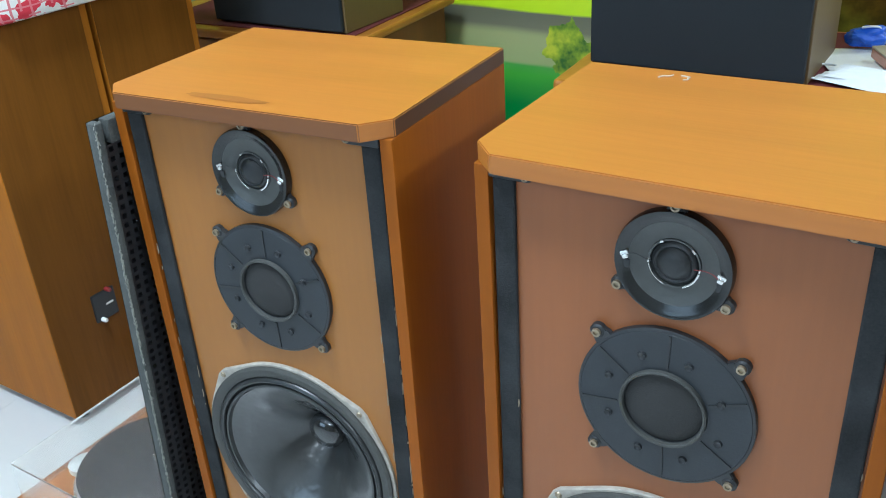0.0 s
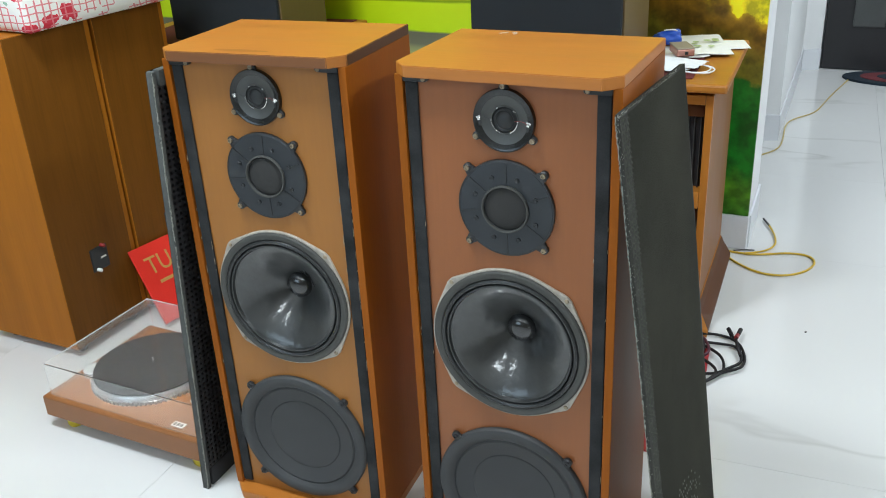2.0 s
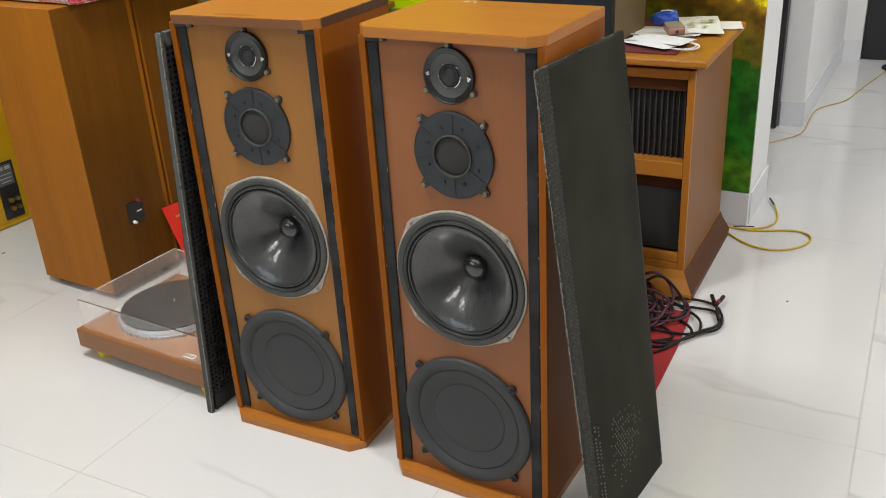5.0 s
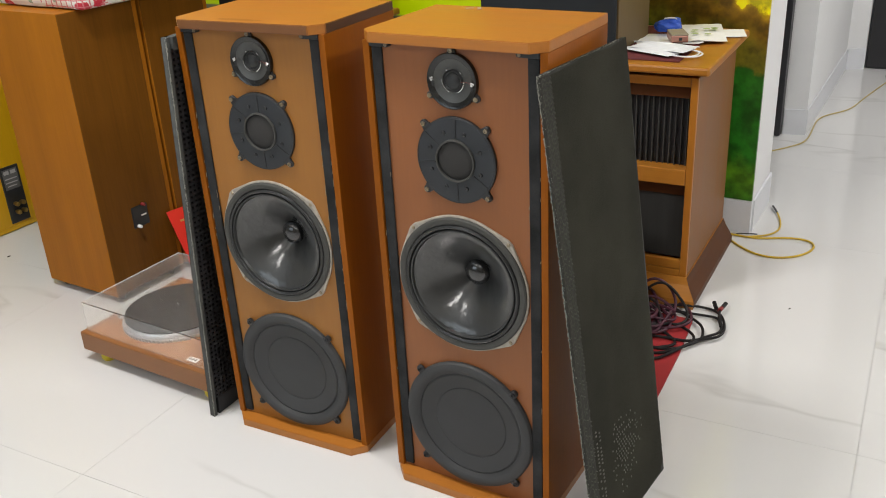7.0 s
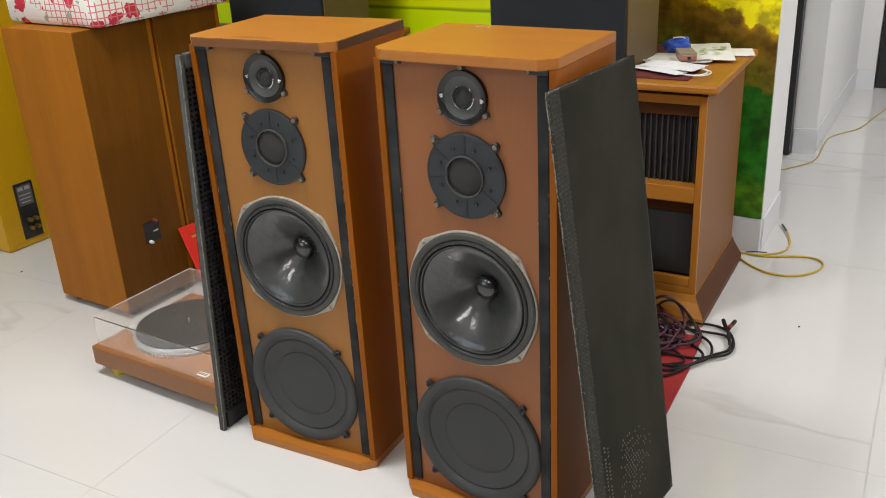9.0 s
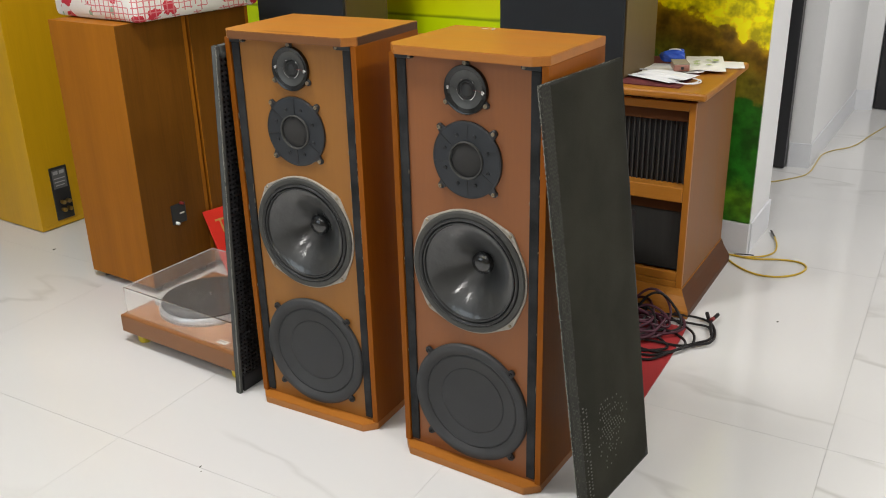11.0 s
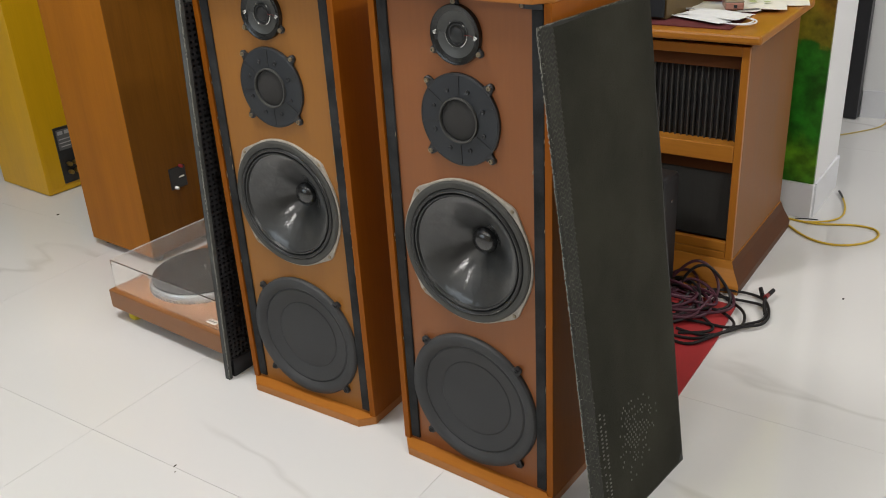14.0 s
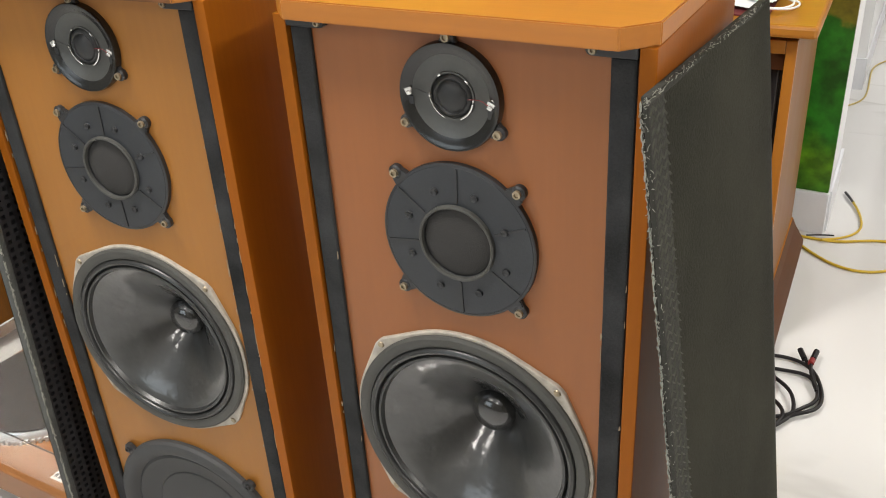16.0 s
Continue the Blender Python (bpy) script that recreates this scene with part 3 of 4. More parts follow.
for j in range(30):
    for i in range(2):
        if rng.random() < 0.75:
            y, z = 0.045 + i * 0.013, 0.02 + j * 0.0085
            box(0.0, y, z, 0.0018, y + 0.005, z + 0.0035, 0.0008, bm)
stuff(part("worn_rows", bm, SPECK, rg, "two rows of pale worn perforation marks"))

# ---- wooden loudspeakers seen from behind ----
BRASS = mat("brass", (0.6, 0.42, 0.15), 0.3, 1.0, 0.2, 50)
WHITEP = mat("white_plastic", (0.8, 0.8, 0.78), 0.4, 0, 0.05, 40)
LABEL = mat("grey_label_print", (0.4, 0.4, 0.4), 0.5, 0, 0.1, 40)


def rear_speaker(x0, y0, x1, y1, z1, wood_m, label, group, tall=0.025, back=None):
    s = thing("wooden_loudspeaker", T(((x0 + x1) / 2, (y0 + y1) / 2, 0)), label, "loudspeaker", group)
    hx, hy = (x1 - x0) / 2, (y1 - y0) / 2
    for sy in (-1, 1):
        part("side_panel", box(-hx, sy * hy, tall, hx, sy * (hy - 0.018), z1, 0.0015), wood_m, s)
    part("top_panel", box(-hx, -hy + 0.0185, z1 - 0.018, hx, hy - 0.0185, z1 - 0.0005, 0.001), wood_m, s)
    part("bottom_panel", box(-hx, -hy + 0.0185, tall, hx, hy - 0.0185, tall + 0.018, 0.001), wood_m, s)
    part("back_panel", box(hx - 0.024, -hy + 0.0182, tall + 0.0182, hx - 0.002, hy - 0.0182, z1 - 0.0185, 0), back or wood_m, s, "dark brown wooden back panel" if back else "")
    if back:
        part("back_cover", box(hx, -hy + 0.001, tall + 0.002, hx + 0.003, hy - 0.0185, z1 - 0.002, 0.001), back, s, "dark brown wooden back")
    part("front_panel", box(-hx + 0.002, -hy + 0.0182, tall + 0.0182, -hx + 0.02, hy - 0.0182, z1 - 0.0185, 0), BOARD, s)
    if tall > 0.005:
        for fx in (-1, 1):
            for fy in (-1, 1):
                bm = prism([(0.016 * math.cos(a), 0.016 * math.sin(a)) for a in (k * math.pi / 8 for k in range(16))], 0, tall, 0.001)
                bm.transform(T((fx * (hx - 0.035), fy * (hy - 0.04), 0)))
                part("foot", bm, BLACK, s)
    return s, hx, hy


def terminal_cup(s, hx, y, z):
    cup = part("terminal_plate", box(hx - 0.003, y - 0.032, z - 0.036, hx + 0.006, y + 0.032, z + 0.036, 0.004), BLACK, s, "black terminal plate")
    for dy, dz, mm in ((-0.016, -0.03, WHITEP), (0.012, 0.036, REDP)):
        bm = lathe([(0, -0.016), (0.004, -0.016), (0.0055, -0.013), (0.0055, 0.0)], 16)
        bm.transform(T((hx + 0.004, y + dy, z + dz)) @ Matrix.Rotation(radians(90), 4, "Z"))
        part("binding_post", bm, mm, cup, smooth=True)
    part("label_strip", box(hx + 0.0062, y + 0.002, z - 0.002, hx + 0.0068, y + 0.022, z + 0.003, 0), WHITEP, cup)


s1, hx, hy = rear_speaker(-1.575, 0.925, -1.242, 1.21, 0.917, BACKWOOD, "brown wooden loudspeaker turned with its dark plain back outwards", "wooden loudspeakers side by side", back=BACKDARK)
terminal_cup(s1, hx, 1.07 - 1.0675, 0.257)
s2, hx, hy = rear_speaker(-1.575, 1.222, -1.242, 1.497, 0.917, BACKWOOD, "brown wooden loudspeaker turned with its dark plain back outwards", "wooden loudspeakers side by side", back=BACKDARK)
terminal_cup(s2, hx, 0.02, 0.253)
s3, hx, hy = rear_speaker(-2.47, 1.09, -2.13, 1.46, 1.25, GOLDWOOD, "tall golden yellow wooden loudspeaker with a terminal plate", "", 0.004)
tp = part("terminal_plate", box(hx - 0.007, -0.11, 0.03, hx + 0.003, -0.03, 0.255, 0.003), BLACK, s3, "dark plate with brass terminals and a printed label")
part("printed_label", box(hx + 0.0032, -0.102, 0.165, hx + 0.004, -0.04, 0.245, 0), mat("dark_grey_print", (0.12, 0.12, 0.12), 0.5), tp)
for k, (a, b, w2) in enumerate(((-0.097, 0.225, 0.022), (-0.068, 0.225, 0.022), (-0.097, 0.205, 0.05), (-0.097, 0.19, 0.05), (-0.092, 0.176, 0.04))):
    part("print_bar", box(hx + 0.0041, a, b, hx + 0.0046, a + w2, b + (0.014 if k < 2 else 0.004), 0), LABEL, tp)
for dy in (-0.082, -0.056):
    for dz in (0.075, 0.108):
        bm = lathe([(0, -0.024), (0.008, -0.024), (0.009, -0.02), (0.009, -0.008), (0.006, -0.007), (0.006, 0)], 16)
        bm.transform(T((hx + 0.003, dy, dz)) @ Matrix.Rotation(radians(90), 4, "Z"))
        part("binding_post", bm, BRASS, tp, smooth=True)


def printed_paper():
    m = mat("flower_wrapping_paper", (0.82, 0.80, 0.76), 0.55, 0, 0.05, 12)
    n, l = m.node_tree.nodes, m.node_tree.links
    b = n["Principled BSDF"]
    base = b.inputs["Base Color"].links[0].from_socket
    tc = n.new("ShaderNodeTexCoord")
    col = base
    for scale, thr, colour, rnd in ((12, 0.31, (0.58, 0.025, 0.05), 0.9), (19, 0.2, (0.3, 0.45, 0.33), 1.0)):
        v = n.new("ShaderNodeTexVoronoi")
        v.inputs["Scale"].default_value, v.inputs["Randomness"].default_value = scale, rnd
        dn = n.new("ShaderNodeTexNoise")
        dn.inputs["Scale"].default_value = 30
        l.new(tc.outputs["Object"], dn.inputs["Vector"])
        dv = n.new("ShaderNodeVectorMath")
        dv.operation = "MULTIPLY_ADD"
        dv.inputs[1].default_value = (0.05, 0.05, 0.05)
        l.new(dn.outputs["Color"], dv.inputs[0])
        l.new(tc.outputs["Object"], dv.inputs[2])
        l.new(dv.outputs[0], v.inputs["Vector"])
        lt = n.new("ShaderNodeMath")
        lt.operation = "LESS_THAN"
        lt.inputs[1].default_value = thr
        l.new(v.outputs["Distance"], lt.inputs[0])
        mx = n.new("ShaderNodeMix")
        mx.data_type = "RGBA"
        mx.inputs["B"].default_value = (*colour, 1)
        l.new(lt.outputs[0], mx.inputs["Factor"])
        l.new(col, mx.inputs["A"])
        col = mx.outputs["Result"]
    # thin red strokes in patches
    w = n.new("ShaderNodeTexWave")
    w.bands_direction = "DIAGONAL"
    up = n.new("ShaderNodeMapping")
    up.inputs["Scale"].default_value = (1.7, 1.7, 0.02)
    l.new(tc.outputs["Object"], up.inputs["Vector"])
    w.inputs["Scale"].default_value, w.inputs["Distortion"].default_value = 16, 2
    l.new(up.outputs[0], w.inputs["Vector"])
    g = n.new("ShaderNodeMath")
    g.operation = "GREATER_THAN"
    g.inputs[1].default_value = 0.9
    l.new(w.outputs["Fac"], g.inputs[0])
    across = n.new("ShaderNodeTexWave")
    across.bands_direction = "Z"
    across.inputs["Scale"].default_value, across.inputs["Distortion"].default_value = 17, 2
    l.new(tc.outputs["Object"], across.inputs["Vector"])
    ga = n.new("ShaderNodeMath")
    ga.operation = "GREATER_THAN"
    ga.inputs[1].default_value = 0.93
    l.new(across.outputs["Fac"], ga.inputs[0])
    both = n.new("ShaderNodeMath")
    both.operation = "MAXIMUM"
    l.new(g.outputs[0], both.inputs[0])
    l.new(ga.outputs[0], both.inputs[1])
    ns = n.new("ShaderNodeTexNoise")
    ns.inputs["Scale"].default_value = 10
    l.new(tc.outputs["Object"], ns.inputs["Vector"])
    g2 = n.new("ShaderNodeMath")
    g2.operation = "GREATER_THAN"
    g2.inputs[1].default_value = 0.5
    l.new(ns.outputs["Fac"], g2.inputs[0])
    mu = n.new("ShaderNodeMath")
    mu.operation = "MULTIPLY"
    l.new(both.outputs[0], mu.inputs[0])
    l.new(g2.outputs[0], mu.inputs[1])
    mx = n.new("ShaderNodeMix")
    mx.data_type = "RGBA"
    mx.inputs["B"].default_value = (0.66, 0.20, 0.22, 1)
    l.new(mu.outputs[0], mx.inputs["Factor"])
    l.new(col, mx.inputs["A"])
    l.new(mx.outputs["Result"], b.inputs["Base Color"])
    return m


# wrapped parcel lying over both cabinets
bm = box(-0.215, -0.26, 0.0, 0.215, 0.26, 0.24, 0.018)
bmesh.ops.subdivide_edges(bm, edges=bm.edges[:], cuts=3, use_grid_fill=True)
for v in bm.verts:
    v.co += 0.006 * Vector((noise.noise(v.co * 9), noise.noise(v.co * 9 + Vector((5, 0, 0))), 0.6 * max(0, noise.noise(v.co * 8 + Vector((0, 7, 0))))))
parcel = finish("wrapped_parcel", bm, printed_paper(), smooth=True)
parcel.matrix_world = pose(-1.405, 1.245, 0.9175, 0, 0, -1.5)
tagged(parcel, "flat parcel wrapped in white paper with red flowers, lying on loudspeakers", "parcel")

# ---- turntable ----
ACRYL = bpy.data.materials.new("clear_acrylic")
ACRYL.use_nodes = True
_b = ACRYL.node_tree.nodes["Principled BSDF"]
_b.inputs["Base Color"].default_value = (0.97, 0.97, 0.96, 1)
_b.inputs["Roughness"].default_value = 0.05
_b.inputs["IOR"].default_value = 1.18
_b.inputs["Transmission Weight"].default_value = 0.985
ACRYL_SIDE = ACRYL.copy()
ACRYL_SIDE.name = "hazy_acrylic"
_s = ACRYL_SIDE.node_tree.nodes["Principled BSDF"]
_s.inputs["Transmission Weight"].default_value, _s.inputs["Roughness"].default_value, _s.inputs["IOR"].default_value = 0.93, 0.1, 1.15
ALU = mat("cast_aluminium", (0.6, 0.62, 0.64), 0.35, 0.8, 0.1, 40)
MATR = mat("platter_mat_rubber", (0.03, 0.027, 0.026), 0.6, 0, 0.2, 20, bump=0.1, fine=300)
YFOOT = mat("yellow_foot", (0.65, 0.5, 0.02), 0.4, 0, 0.1, 30)
PLINTH = wood("plinth_veneer", (0.25, 0.10, 0.03), "x", 0.4, 0.08)
tt = thing("turntable", T((-0.822, 0.843, 0)), "wood-veneered record turntable with a clear dust cover on the floor", "turntable")
part("plinth", box(-0.234, -0.195, 0.036, 0.276, 0.19, 0.093, 0.004), PLINTH, tt, "brown wooden plinth")
for fx in (-1, 1):
    for fy in (-1, 1):
        bm = lathe([(0, 0), (0.019, 0.0), (0.022, 0.006), (0.022, 0.028), (0.016, 0.037), (0, 0.037)], 24)
        bm.transform(T((0.024 + fx * 0.205, fy * 0.155, 0)) @ Matrix.Rotation(radians(90), 4, "X"))
        part("foot", bm, YFOOT, tt, "yellow rubber foot", smooth=True)
pl = lathe([(0, 0.0), (0.153, 0.0), (0.155, 0.002), (0.155, 0.016), (0.151, 0.022), (0.0, 0.022)], 72)
pl.transform(T((-0.042, 0.005, 0.0935)) @ Matrix.Rotation(radians(90), 4, "X"))
platter = part("platter", pl, ALU, tt, "cast aluminium platter with toothed rim", smooth=True)
for k in range(84):
    a = 2 * math.pi * k / 84
    bm = box(0.1545, -0.003, -0.004, 0.159, 0.003, 0.006, 0)
    bm.transform(T((-0.042, 0.005, 0.0965)) @ Matrix.Rotation(a, 4, "Z"))
    part("tooth", bm, ALU, platter)
bm = lathe([(0, 0.0), (0.148, 0.0), (0.150, 0.001), (0.150, 0.004), (0, 0.004)], 72)
bm.transform(T((-0.042, 0.005, 0.1159)) @ Matrix.Rotation(radians(90), 4, "X"))
part("platter_mat", bm, MATR, platter, "dark rubber mat", smooth=True)
bm = lathe([(0.0035, 0), (0.0035, 0.012), (0.002, 0.015), (0, 0.015)], 12)
bm.transform(T((-0.042, 0.005, 0.1195)) @ Matrix.Rotation(radians(90), 4, "X"))
part("spindle", bm, SOLDER, platter, smooth=True)
bm = lathe([(0, 0), (0.03, 0), (0.03, 0.012), (0.026, 0.014), (0, 0.014)], 32)
bm.transform(T((-0.185, -0.06, 0.093)) @ Matrix.Rotation(radians(90), 4, "X"))
part("strobe_housing", bm, mat("pale_grey_plastic", (0.42, 0.42, 0.4), 0.4, 0, 0.1, 40), tt, smooth=True)
part("badge", box(0.160, -0.166, 0.093, 0.195, -0.148, 0.0945, 0.0005), WHITEP, tt)
for k in range(3):
    part("badge_print", box(0.164 + k * 0.010, -0.162, 0.0945, 0.170 + k * 0.010, -0.152, 0.0949, 0), BLACK, tt)
part("arm_base", box(0.195, 0.08, 0.093, 0.25, 0.15, 0.118, 0.006), BLACK, tt)
part("tonearm", tube([(0.223, 0.115, 0.122), (0.225, 0.02, 0.13), (0.205, -0.08, 0.13), (0.18, -0.11, 0.128)], 0.004), ALU, tt, smooth=True)
part("hinge", box(-0.02, 0.188, 0.085, 0.02, 0.2, 0.115, 0.003), BLACK, tt)
# cover: five thin acrylic sheets
x0, x1, y0, y1, zt, zb, th = -0.213, 0.264, -0.183, 0.182, 0.187, 0.096, 0.003
e = th + 0.0003
cover = part("dust_cover", box(x0, y0, zt - th, x1, y1, zt, 0.0008), ACRYL, tt, "clear acrylic dust cover")
for a in ((x0, y0, x0 + th, y1), (x1 - th, y0, x1, y1), (x0 + e, y0, x1 - e, y0 + th), (x0 + e, y1 - th, x1 - e, y1)):
    pane = part("cover_side", box(a[0], a[1], zb, a[2], a[3], zt - e, 0.0005), ACRYL_SIDE, cover)
    pane.visible_shadow = False
cover.visible_shadow = False

# ---- red record sleeve leaning behind the turntable ----
GOLD = mat("gold_print", (0.65, 0.4, 0.12), 0.4, 0.3, 0.1, 40)
sl = thing("record_sleeve", Matrix(), "bright red record sleeve with gold lettering leaning on a loudspeaker", "record sleeve")
bm = box(-0.003, 0, 0, 0.003, 0.245, 0.245, 0.001)
card = part("card", bm, RED, sl)
tx = bpy.data.curves.new("t", "FONT")
tx.body, tx.size, tx.extrude = "TU", 0.078, 0.0004
tob = bpy.data.objects.new("t", tx)
me = tob.to_mesh()
bm = bmesh.new()
bm.from_mesh(me)
tob.to_mesh_clear()
bpy.data.objects.remove(tob)
bm.transform(T((0.0036, 0.032, 0.153)) @ Matrix(((0, 0, 1, 0), (1, 0, 0, 0), (0, 1, 0, 0), (0, 0, 0, 1))))
part("lettering", bm, GOLD, sl, "gold capital letters")
part("print_bar", box(0.0033, 0.055, 0.118, 0.0037, 0.135, 0.128, 0), GOLD, sl)
sl.matrix_world = T((-1.118, 1.153, 0.0155)) @ Matrix.Rotation(radians(-28), 4, "Y") @ Matrix.Rotation(radians(-3.7), 4, "X")

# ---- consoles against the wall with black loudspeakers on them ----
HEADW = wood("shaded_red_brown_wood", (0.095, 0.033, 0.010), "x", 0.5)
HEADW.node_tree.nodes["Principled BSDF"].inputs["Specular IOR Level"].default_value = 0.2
SLAT = mat("dark_grey_slat", (0.05, 0.05, 0.046), 0.5, 0, 0.15, 30)
WINE = mat("wine_red_cloth", (0.13, 0.018, 0.022), 0.9, 0, 0.2, 20, bump=0.3, fine=500)


def console(m, w, label):
    """Origin at the floor under the body's front right corner; the body runs to -x and +y."""
    c = thing("console_cabinet", m, label, "cabinet", "wooden console cabinets along the mural wall")
    d = 0.49
    # moulded plinth
    prof = [(0.0, 0.034), (0.014, 0.036), (0.026, 0.036), (0.04, 0.028), (0.065, 0.012), (0.085, 0.003)]
    bm = bmesh.new()
    rings = []
    for z, o in prof:
        rings.append([bm.verts.new(p) for p in ((-w - o, -o, z), (o, -o, z), (o, d, z), (-w - o, d, z))])
    for a, b in zip(rings, rings[1:]):
        for k in range(4):
            bm.faces.new((a[k], a[(k + 1) % 4], b[(k + 1) % 4], b[k]))
    bm.faces.new(rings[0][::-1])
    bm.faces.new(rings[-1])
    pl = part("plinth", bm, CONSOLE_X, c, "moulded flared wooden base, darker brown at the sides")
    # side faces take a darker wood colour than the front
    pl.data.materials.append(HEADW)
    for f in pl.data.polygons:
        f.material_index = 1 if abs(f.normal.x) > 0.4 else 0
    for x in (-w, -0.02):
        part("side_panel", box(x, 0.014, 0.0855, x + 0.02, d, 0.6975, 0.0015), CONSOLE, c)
        # front edge of the side panel, coloured brighter than the panel
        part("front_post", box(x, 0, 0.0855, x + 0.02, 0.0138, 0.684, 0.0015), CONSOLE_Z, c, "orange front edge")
    part("back_panel", box(-w + 0.021, d - 0.012, 0.0855, -0.021, d, 0.672, 0), CONSOLE, c)
    part("lower_rail", box(-w + 0.0205, 0.0, 0.0855, -0.0205, 0.02, 0.106, 0.002), CONSOLE_X, c)
    part("lower_rail", box(-w + 0.0205, 0.002, 0.1075, -0.0205, 0.02, 0.135, 0.002), CONSOLE_X, c)
    part("middle_shelf", box(-w + 0.0205, -0.002, 0.372, -0.0205, 0.06, 0.42, 0.003), CONSOLE_X, c)
    part("upper_rail", box(-w + 0.0205, 0.001, 0.658, -0.0205, 0.02, 0.684, 0.002), CONSOLE_X, c)
    part("neck", box(-w + 0.0205, 0.016, 0.6845, -0.0205, d - 0.013, 0.6975, 0.001), BOARD, c)
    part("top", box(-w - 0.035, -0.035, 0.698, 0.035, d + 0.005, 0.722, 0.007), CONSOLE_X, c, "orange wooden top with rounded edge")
    for z0, z1 in ((0.135, 0.372), (0.42, 0.658)):
        part("panel_back", box(-w + 0.0205, 0.045, z0, -0.0205, 0.055, z1, 0), BOARD, c)
        # shade of the recess above the panel is put into this dark wood
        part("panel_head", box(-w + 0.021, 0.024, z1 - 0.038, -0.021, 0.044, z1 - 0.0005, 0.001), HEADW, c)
        n = int((w - 0.05) / 0.0165)
        if z0 < 0.3:
            part("cloth_panel", box(-w + 0.021, 0.028, z0 + 0.0005, -0.021, 0.0445, z1 - 0.039, 0.001), mat("console_cloth", (0.02, 0.02, 0.018), 0.8, 0, 0.3, 12, (8, 1, 0.3)), c, "dark cloth panel")
            continue
        for k in range(n):
            x = -0.03 - k * 0.0165
            part("slat", box(x - 0.003, 0.034, z0, x, 0.0448, z1 - 0.039, 0.001), SLAT if z0 > 0.3 else BOARD, c)
    return c


CR = pose(0.342, 1.717, 0, 0, 0, YAW)
console(CR, 0.69, "orange-brown wooden console cabinet with slatted black front panels")
console(pose(-0.99, 1.75, 0, 0, 0, YAW), 0.69, "orange-brown wooden console cabinet with slatted black front panels")
OLIVE = wood("olive_brown_side", (0.13, 0.085, 0.03), "z", 0.5)


def black_speaker(m):
    b = thing("black_loudspeaker", m, "large loudspeaker with a black cloth front and dull brown wooden sides", "loudspeaker", "black-fronted loudspeakers on the consoles")
    part("body", box(-0.22, 0.012, 0.0, 0.22, 0.262, 0.70, 0.002), OLIVE, b, "dull olive-brown wooden body")
    part("front_grille", box(-0.216, -0.004, 0.006, 0.216, 0.0115, 0.694, 0.004), mat("black_speaker_cloth", (0.012, 0.016, 0.02), 0.9, 0, 0.2, 8, bump=0.3, fine=700), b, "black cloth front")
    return b


bs = black_speaker(T((-0.13, 1.752, 0.7265)))
copy_thing(bs, T((-1.23, 1.757, 0.7265)))
# wine-red runner cloths on the tops
for x0, x1, y0, y1, yaw in ((-0.36, 0.27, 1.70, 2.16, YAW), (-1.66, -1.0, 1.735, 2.2, YAW)):
    bm = bmesh.new()
    bmesh.ops.create_grid(bm, x_segments=30, y_segments=20, size=0.5)
    for v in bm.verts:
        v.co = ((v.co.x) * (x1 - x0), v.co.y * (y1 - y0), 0.0012 * abs(noise.noise((v.co.x * 9, v.co.y * 9, 2))))
    bmesh.ops.solidify(bm, geom=bm.faces[:], thickness=0.002)
    ob = finish("table_runner", bm, WINE, smooth=True)
    ob.matrix_world = pose((x0 + x1) / 2, (y0 + y1) / 2, 0.7248, 0, 0, yaw)
    tagged(ob, "wine-red cloth lying on the console top", "cloth", "wine-red cloths on the consoles")

# ---- small things on the right-hand console ----
PAPER = mat("white_paper", (0.82, 0.82, 0.8), 0.7, 0, 0.04, 20)
MASKW = mat("white_mask_fabric", (0.75, 0.77, 0.8), 0.8, 0, 0.05, 60, bump=0.2, fine=500)
GREENP = mat("pale_green_print", (0.45, 0.55, 0.25), 0.6, 0, 0.2, 30)
BLUE = mat("blue_plastic", (0.02, 0.09, 0.55), 0.4, 0, 0.1, 30)
COPPER = mat("rose_metal", (0.45, 0.22, 0.17), 0.3, 0.6, 0.1, 40)
mk = thing("face_mask", pose(0.187, 1.82, 0.7285, 0, 0, -20), "white pleated face masks stacked with ear loops on the console", "face mask")
for k in range(2):
    bm = bmesh.new()
    bmesh.ops.create_grid(bm, x_segments=24, y_segments=16, size=0.5)
    for v in bm.verts:
        x, y = v.co.x * 0.17, v.co.y * 0.095
        v.co = (x, y, 0.004 + 0.005 * k + 0.0012 * math.sin(y * 260) + 0.007 * (1 - (v.co.x * 2) ** 2) * (1 - (v.co.y * 2) ** 2))
    bm.transform(T((0.012 * k, 0.028 * k - 0.01, 0)) @ Matrix.Rotation(0.16 * k, 4, "Z"))
    part("pleated_sheet", bm, MASKW, mk, smooth=True)
for sx, n in ((-1, 1), (1, 2)):
    for k in range(n):
        o = k * 0.012
        part("ear_loop", tube([(sx * 0.09, 0.04, 0.006), (sx * (0.115 + o), 0.045, 0.004), (sx * (0.14 + o), 0.01, 0.003), (sx * (0.125 + o), -0.035, 0.003), (sx * 0.09, -0.045, 0.006)], 0.0022), MASKW, mk, smooth=True)


def sheet(name, m, w, h, material, label, category, lift=0.006):
    bm = bmesh.new()
    bmesh.ops.create_grid(bm, x_segments=12, y_segments=12, size=0.5)
    for v in bm.verts:
        v.co = (v.co.x * w, v.co.y * h, 0.0015 + lift * max(0, noise.noise((v.co.x * 3, v.co.y * 3, w * 50))))
    bmesh.ops.solidify(bm, geom=bm.faces[:], thickness=0.0012)
    ob = finish(name, bm, material, smooth=True)
    ob.matrix_world = m
    return tagged(ob, label, category)


